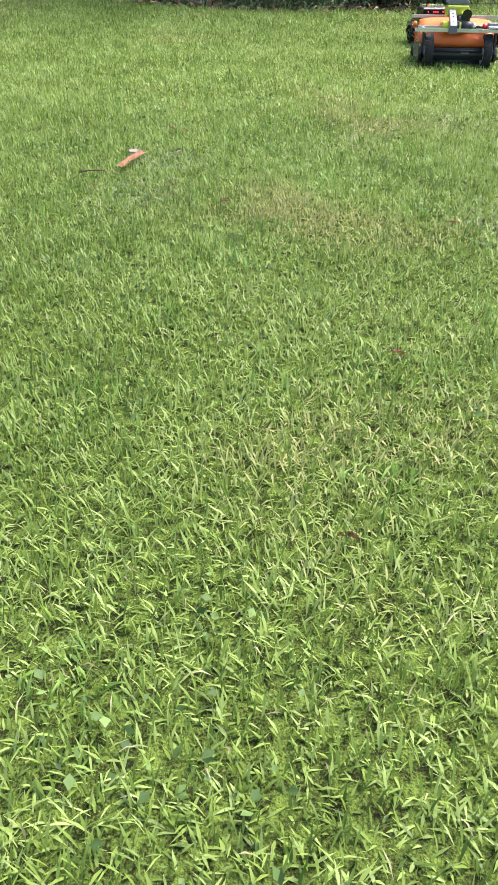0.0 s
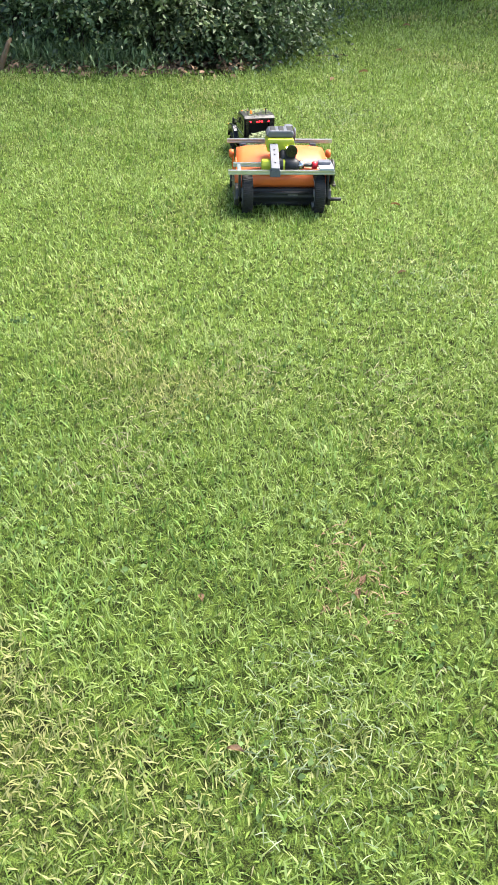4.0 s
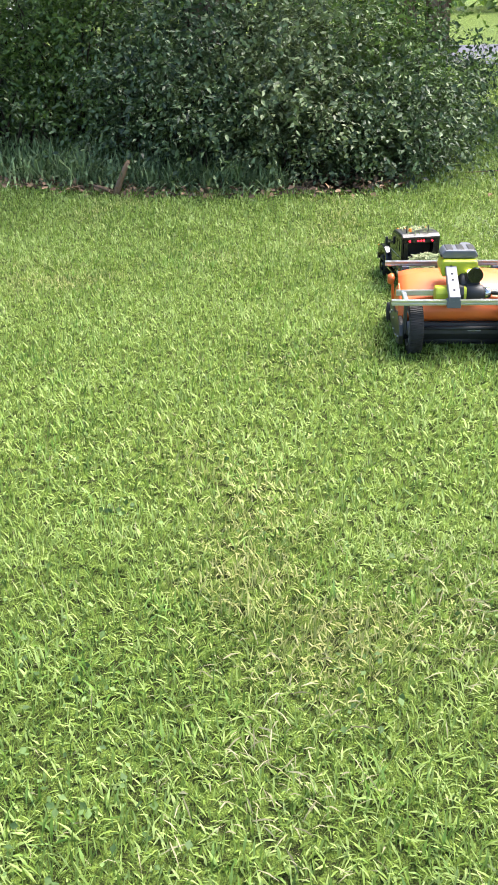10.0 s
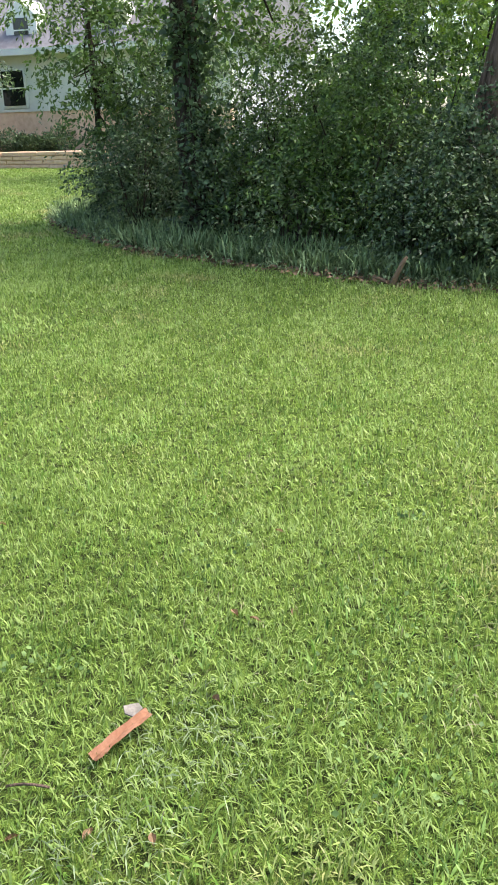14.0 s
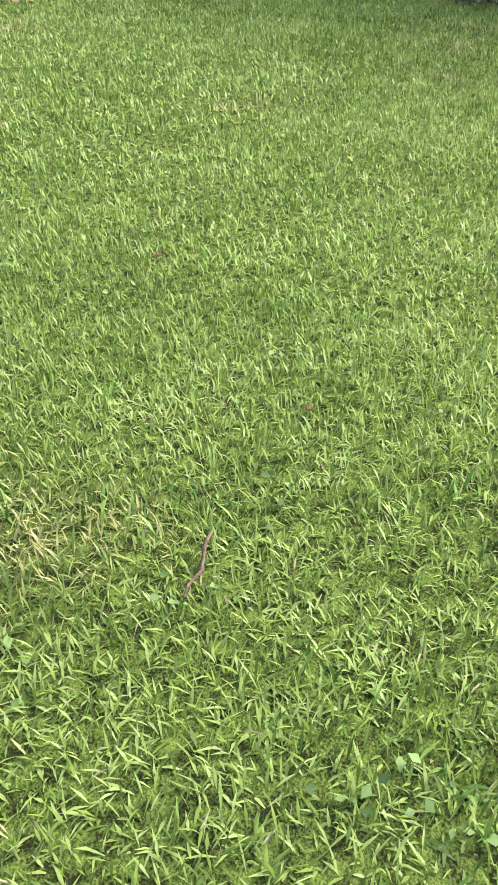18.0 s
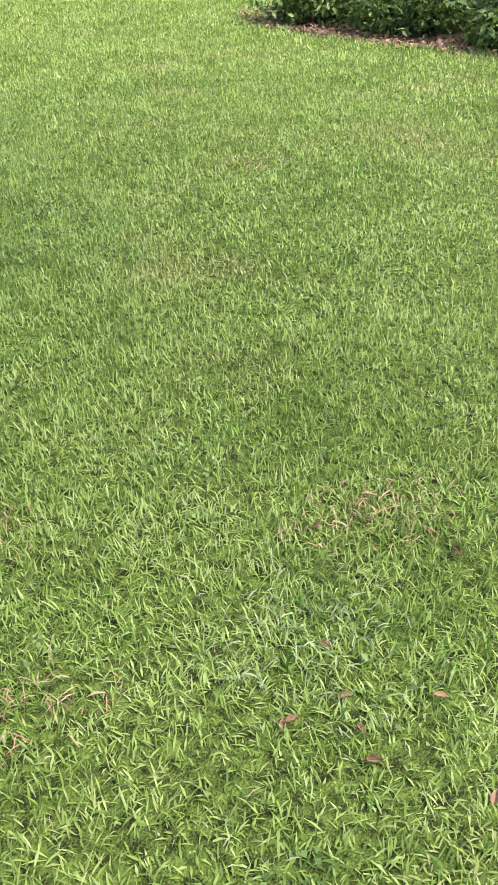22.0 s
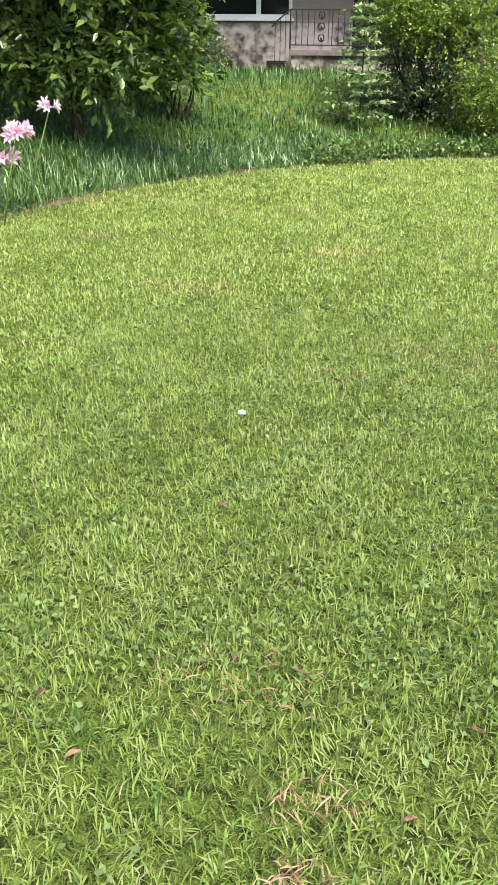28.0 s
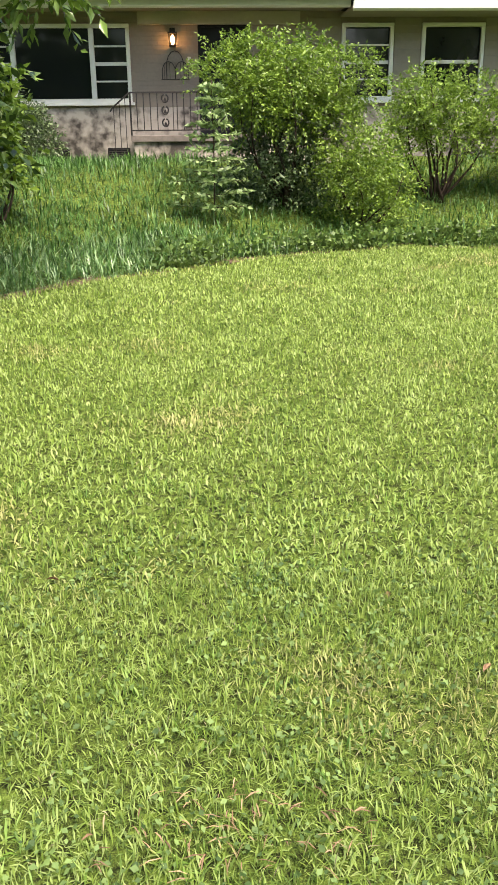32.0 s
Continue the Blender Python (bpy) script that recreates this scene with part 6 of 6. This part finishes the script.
# thin patches of cut and of dead grass on the lawn
PATCHES = [
    (2.2, 0.28, 0.3, 0.2, 260, "cut", "pale cut grass lying on the lawn"),
    (1.75, 0.33, 0.28, 0.2, 200, "cut", "pale cut grass lying on the lawn"),
    (1.03, 1.42, 0.24, 0.26, 240, "cut", "pale cut grass lying on the lawn"),
    (1.56, -1.0, 0.3, 0.22, 240, "cut", "pale cut grass lying on the lawn"),
    (6.75, -1.85, 0.5, 0.35, 300, "cut", "pale cut grass lying on the lawn"),
    (3.9, -1.8, 0.4, 0.3, 240, "cut", "pale cut grass lying on the lawn"),
    (3.14, -1.45, 0.4, 0.3, 200, "thatch", "pale dry grass patch in the lawn"),
    (2.7, -0.5, 0.35, 0.2, 160, "thatch", "pale dry grass patch in the lawn"),
    (3.2, -0.95, 0.3, 0.2, 130, "thatch", "pale dry grass patch in the lawn"),
    (-0.24, 2.82, 0.18, 0.13, 80, "thatch", "pale dry grass patch in the lawn"),
    (-0.36, 2.66, 0.18, 0.13, 80, "thatch", "pale dry grass patch in the lawn"),
    (-0.71, 3.19, 0.18, 0.13, 80, "thatch", "pale dry grass patch in the lawn"),
    (0.1, 2.01, 0.2, 0.14, 110, "thatch", "pale dry grass patch in the lawn"),
    (-0.62, 2.36, 0.22, 0.16, 130, "thatch", "pale dry grass patch in the lawn"),
    (0.23, 3.2, 0.08, 0.06, 70, "dead", "reddish brown dead grass patch"),
    (-0.7, 3.2, 0.2, 0.14, 130, "dead", "brown dead grass patch in the lawn"),
    (-0.62, 2.85, 0.16, 0.1, 80, "dead", "brown dead grass patch in the lawn"),
    (0.1, 3.75, 0.25, 0.15, 70, "dead", "brown dead grass patch in the lawn"),
    (1.4, 1.72, 0.26, 0.14, 170, "dead", "brown dead grass patch in the lawn"),
    (2.47, 4.8, 0.28, 0.18, 150, "dead", "brown dead grass patch in the lawn"),
    (0.44, 2.05, 0.2, 0.12, 90, "dead", "brown dead grass patch in the lawn"),
    (0.4, 5.85, 0.3, 0.15, 110, "dead", "brown dead grass patch in the lawn"),
    (0.44, 1.47, 0.2, 0.12, 80, "dead", "brown dead grass patch in the lawn"),
    (4.9, 4.6, 0.5, 0.3, 150, "thatch", "pale dry grass patch in the lawn"),
    (2.05, -1.17, 0.22, 0.12, 110, "dead", "brown dead grass patch in the lawn"),
    (0.25, 3.41, 0.12, 0.08, 60, "dead", "brown dead grass patch in the lawn"),
]
for k, (x, y, sx, sy, n, stuff_name, what) in enumerate(PATCHES):
    clippings("clipping_patch" if stuff_name == "cut" else "dead_patch", pose(x, y, float(ground_z(x, y)) + 0.022), n, sx, sy, 0.005, 0.042, what, 11 + k, 0.0, M[stuff_name], 0.0013)


def lilies():
    pink = mat("pink_petal", (0.76, 0.44, 0.56), 0.5, var=0.15, scale=40, bump=0, col2=(0.93, 0.74, 0.81), island=True, trans=0.3)
    bm = bmesh.new()
    heart = bm.verts.new((0, 0, 0))
    for q in range(6):
        e = q * math.tau / 6
        c, s = math.cos(e), math.sin(e)
        pts = [(0, 0, 0), (0.012, -0.012, 0.04), (0.04, -0.014, 0.075), (0.066, 0, 0.082), (0.04, 0.014, 0.075), (0.012, 0.012, 0.04)]
        bm.faces.new([heart if x == 0 else bm.verts.new((c * x - s * y, s * x + c * y, z)) for x, y, z in pts])
    bloom = bpy.data.meshes.new("bloom")
    bm.to_mesh(bloom)
    bm.free()
    bloom.materials.append(pink)
    r = random.Random(3)
    for k, (x, y, h, n) in enumerate(((-2.54, 9.5, 0.74, 18), (-3.65, 9.6, 0.74, 8), (-3.1, 9.6, 0.75, 6), (-2.95, 9.7, 0.82, 5), (-3.42, 9.6, 0.53, 7), (-2.8, 9.55, 0.52, 8), (-2.6, 10.4, 0.9, 5), (-4.11, 9.15, 0.7, 7), (-4.18, 9.15, 0.56, 7), (-3.97, 9.15, 0.53, 7))):
        t = thing("pink_lily", pose(x, y, float(ground_z(x, y))), "pink trumpet lilies on a bare stalk", "flower", "lilies in the bank")
        lean = (r.uniform(0.08, 0.22), r.uniform(0.15, 0.35))
        part("stalk", tube([(0, 0, -0.02), (lean[0] * 0.4, lean[1] * 0.4, h * 0.5), (lean[0], lean[1], h)], 0.007, 7), M["leaf_lime"], t, "pale green stalk", True)
        rr = np.random.default_rng(50 + k)
        for q in range(n):
            a = q * 2.4
            out = Vector((math.cos(a), math.sin(a), rr.uniform(-0.1, 0.7))).normalized()
            o = new("bloom", bloom)
            o.parent = t
            o.matrix_local = Matrix.Translation(Vector((lean[0], lean[1], h)) + out * 0.035) @ out.to_track_quat("Z", "Y").to_matrix().to_4x4() @ Matrix.Scale(float(rr.uniform(0.8, 1.25)), 4)


lilies()

# litter under the island shrubs
ri = np.random.default_rng(66)
ang, rad = ri.uniform(0, math.tau, 2600), np.sqrt(ri.uniform(0.3, 1.25, 2600))
y = 8.9 + 2.35 * rad * np.sin(ang)
x = 6.8 - 0.3 * (y - 8.9) + 1.4 * rad * np.cos(ang)
v, f = scatter_leaves(np.stack([x, y, ground_z(x, y) + ri.uniform(0.012, 0.04, len(x))], -1), ri.normal(0, 1, (len(x), 3)) * np.array([1, 1, 0.2]), 0.06, ri, 0.5)
tagged(tri_mesh("leaf_litter", v, f, M["litter"]), "dry brown leaves under the island shrubs", "leaf litter", kind="stuff")

# ---- the neighbour's place and the distance ----
_first = len(scene.objects)
M["stone"] = mat("pale_ledge_stone", (0.36, 0.36, 0.37), 0.9, var=0.3, scale=6, bump=0.6, col2=(0.58, 0.58, 0.58))
M["pinkstone"] = mat("tan_ledge_stone", (0.84, 0.50, 0.33), 0.9, var=0.2, scale=6, bump=0.6, col2=(0.94, 0.67, 0.48))
M["asphalt"] = mat("grey_asphalt", (0.11, 0.11, 0.13), 1.0, var=0.2, scale=8, bump=0, spec=0.0)
M["greyroof"] = mat("grey_shingle", (0.17, 0.16, 0.17), 1.0, var=0.3, scale=5, bump=0.5, spec=0.05)


def coursed_wall(name, x, y0, y1, z0, z1, thick, h, material, label, seed):
    """A wall along y of rough stone courses, each stone its own piece."""
    w = tagged(thing(name, pose(0, 0, 0), label, "wall"), kind="structure")
    part("core", box(x + 0.06, x + thick, y0, y1, z0, z1 - 0.01), material, w)
    r = random.Random(seed)
    shapes = []
    for L in (0.5, 0.8, 1.1):
        me = bpy.data.meshes.new("stone")
        bm = box(-0.05, 0.06, 0, L - 0.02, 0, h - 0.02, 0.012, 1)
        bm.to_mesh(me)
        bm.free()
        me.materials.append(material)
        shapes.append((L, me))
    z = z0
    while z < z1 - 0.02:
        y = y0
        while y < y1 - 0.3:
            L, me = shapes[r.randrange(3)]
            if y + L > y1 + 0.2:
                L, me = shapes[0]
            o = new("stone", me)
            o.parent = w
            o.location = (x + r.uniform(-0.015, 0.015), y, z)
            y += L
        z += h
    return w


coursed_wall("retaining_wall", 30.0, 22.4, 30.0, 0.0, 2.9, 0.4, 0.24, M["stone"], "tall pale grey stone retaining wall", 1)
coursed_wall("planter_wall", 30.6, 15.2, 22.5, 0.0, 0.62, 0.4, 0.155, M["pinkstone"], "low tan stone planter wall", 2)


def neighbour_house():
    h = thing("neighbour_house", pose(0, 0, 0), "tan stone and white house with a grey dormered roof", "house")
    part("wall", box(33.0, 33.4, 11.0, 24.0, 0.0, 2.1), M["pinkstone"], h, "tan stone house wall")
    part("wall", box(33.06, 33.4, 11.0, 24.0, 2.1, 4.3), M["white"], h, "white painted upper wall")
    part("wall", box(33.4, 44.0, 23.6, 24.0, 0.0, 4.3), M["pinkstone"], h)
    # greyer than the front so that the colour dulls its sunlit face
    part("wall", box(33.4, 44.0, 11.0, 11.4, 0.0, 4.3), M["stone"], h, "end wall toned down to grey against the sun")
    part("roof", prism([(32.4, 4.3), (44.5, 4.3), (39.5, 8.6), (38.0, 8.6)], "y", 10.5, 24.5), M["greyroof"], h, "grey shingled roof")
    part("fascia", box(32.36, 32.5, 10.5, 24.5, 4.12, 4.36), M["white"], h, "white eaves board")
    part("water_table", box(32.95, 33.05, 11.0, 24.0, 2.06, 2.16), M["white"], h, "white sill board above the stone")
    for y in (12.4, 15.9, 19.8):
        d = part("dormer", prism([(y - 0.7, 4.5), (y + 0.7, 4.5), (y + 0.7, 5.6), (y, 6.2), (y - 0.7, 5.6)], "x", 33.2, 37.5), M["white"], h, "white roof dormer")
        part("dormer_pane", box(33.16, 33.21, y - 0.32, y + 0.32, 4.62, 5.5), M["glass"], d, "dark dormer glass")
        part("dormer_bar", box(33.14, 33.165, y - 0.32, y + 0.32, 5.04, 5.09), M["white"], d)
    for y in (12.5, 16.2, 20.3):
        w = part("window", box(32.93, 33.08, y - 0.6, y + 0.6, 2.2, 3.7, 0.01, 1), M["white"], h, "white framed window")
        part("pane", box(32.9, 32.935, y - 0.5, y + 0.5, 2.3, 3.6), M["glass"], w)
        part("window_bar", box(32.88, 32.905, y - 0.5, y + 0.5, 2.92, 2.98), M["white"], w)


neighbour_house()
for k, (y, s) in enumerate(((22.35, 0.44), (19.8, 0.4), (19.2, 0.3), (18.65, 0.28), (18.1, 0.28), (17.5, 0.42))):
    shrub("clipped_shrub", 31.4, y, [(0, 0, s * 0.75 + 0.62, s, s, s)], 2200, 0.09, "leaf_dark", "round clipped dark shrub behind the planter wall", "shrub", 80 + k, 3, group="clipped planter shrubs", shell=0.85)
M["leaf_rust"] = mat("rust_leaf", (0.30, 0.09, 0.04), 0.6, var=0.3, scale=9, bump=0, col2=(0.50, 0.20, 0.10), island=True, trans=0.2)
for k, y in enumerate((21.4, 20.5)):
    shrub("rust_shrub", 31.4, y, [(0, 0, 0.8, 0.2, 0.22, 0.35), (0, 0.05, 1.1, 0.12, 0.14, 0.25)], 500, 0.1, "leaf_rust", "small rust coloured shrub behind the planter wall", "shrub", 86 + k, 3, group="rust planter shrubs")
ct = tree("blossom_tree", 29.0, 21.6, 5.5, 0.14, [(0, 0, 3.5, 1.5, 1.8, 1.0), (0, 1.7, 3.0, 1.3, 1.5, 0.9), (0, -1.6, 3.0, 1.3, 1.4, 0.7), (0, 0.9, 4.4, 1.5, 2.0, 1.0), (0, 2.6, 3.6, 1.2, 1.2, 0.8), (0, -1.0, 4.3, 1.3, 1.5, 0.8), (0, -2.5, 3.3, 1.1, 1.1, 0.7)], 14000, 0.14, "leaf_dark", "dark leaved tree with pink blossom on one side", 71, limbs=8)
M["blossom"] = mat("pink_blossom", (0.55, 0.08, 0.16), 0.6, var=0.3, scale=9, bump=0, col2=(0.80, 0.28, 0.36), island=True, trans=0.3)
crown("blossom", [(-1.3, -1.5, 4.1, 0.5, 0.8, 0.5), (-1.2, -2.9, 4.6, 0.6, 1.0, 0.4), (-1.4, -1.3, 3.2, 0.35, 0.5, 0.35), (-1.3, -0.8, 3.7, 0.4, 0.4, 0.3)], 1500, 0.12, M["blossom"], ct, 72)
tagged(part("road", box(23.0, 30.0, -40, 1.0, -0.05, 0.035, 0.0), M["asphalt"]), "grey asphalt drive beyond the lawn", "road", kind="structure")
# the neighbour's things are laid out larger too
FAR = Matrix.Translation((0.8, -0.4, 0)) @ Matrix.Rotation(radians(0.65), 4, "Z") @ Matrix.Scale(0.81, 4) @ Matrix.Translation((-0.8, 0.4, 0))
for _ob in list(scene.objects)[_first:]:
    if _ob.parent is None:
        _ob.matrix_world = FAR @ _ob.matrix_basis
# a light wood behind the thicket
for k, (x, y, h, leaf) in enumerate(((18, -7.5, 9, "leaf_lime"), (20, 3.2, 9, "leaf_lime"), (18.5, 0.6, 8, "leaf_lime"), (21.5, -12, 9, "leaf_mid"), (22, 8.2, 9, "leaf_mid"))):
    tree("wood_tree", x, y, h, 0.16, [(0, 0, h * 0.75, 2.2, 2.2, 1.6), (0.5, 1, h * 0.5, 1.8, 1.8, 1.2), (-0.3, -1.0, h * 0.35, 1.3, 1.3, 0.9), (0, 0.6, h * 0.22, 1.1, 1.1, 0.7)], 5200, 0.18, leaf, "tall light green tree behind the thicket", 90 + k, spread=0.2)


def far_woods():
    rr = np.random.default_rng(5)
    n = 24000
    a = rr.uniform(radians(-180), radians(180), n)
    rad = rr.uniform(52, 70, n)
    # the unseen -y side is raised to keep the window reflections dark
    hgt = (7 + 3.0 * np.sin(a * 17) + 2 * np.sin(a * 41 + 1)) * np.where(np.sin(a) < -0.3, 1.9, 1.0)
    z = hgt * rr.random(n) ** 0.8
    c = np.stack([np.cos(a) * rad, np.sin(a) * rad, z], -1)
    v, f = scatter_leaves(c, rr.normal(0, 1, (n, 3)), 1.1, rr, 0.7)
    tagged(tri_mesh("far_woods", v, f, M["leaf_mid"]), "far green woods round the lawns, raised on the unseen side", "woods", kind="stuff")


far_woods()
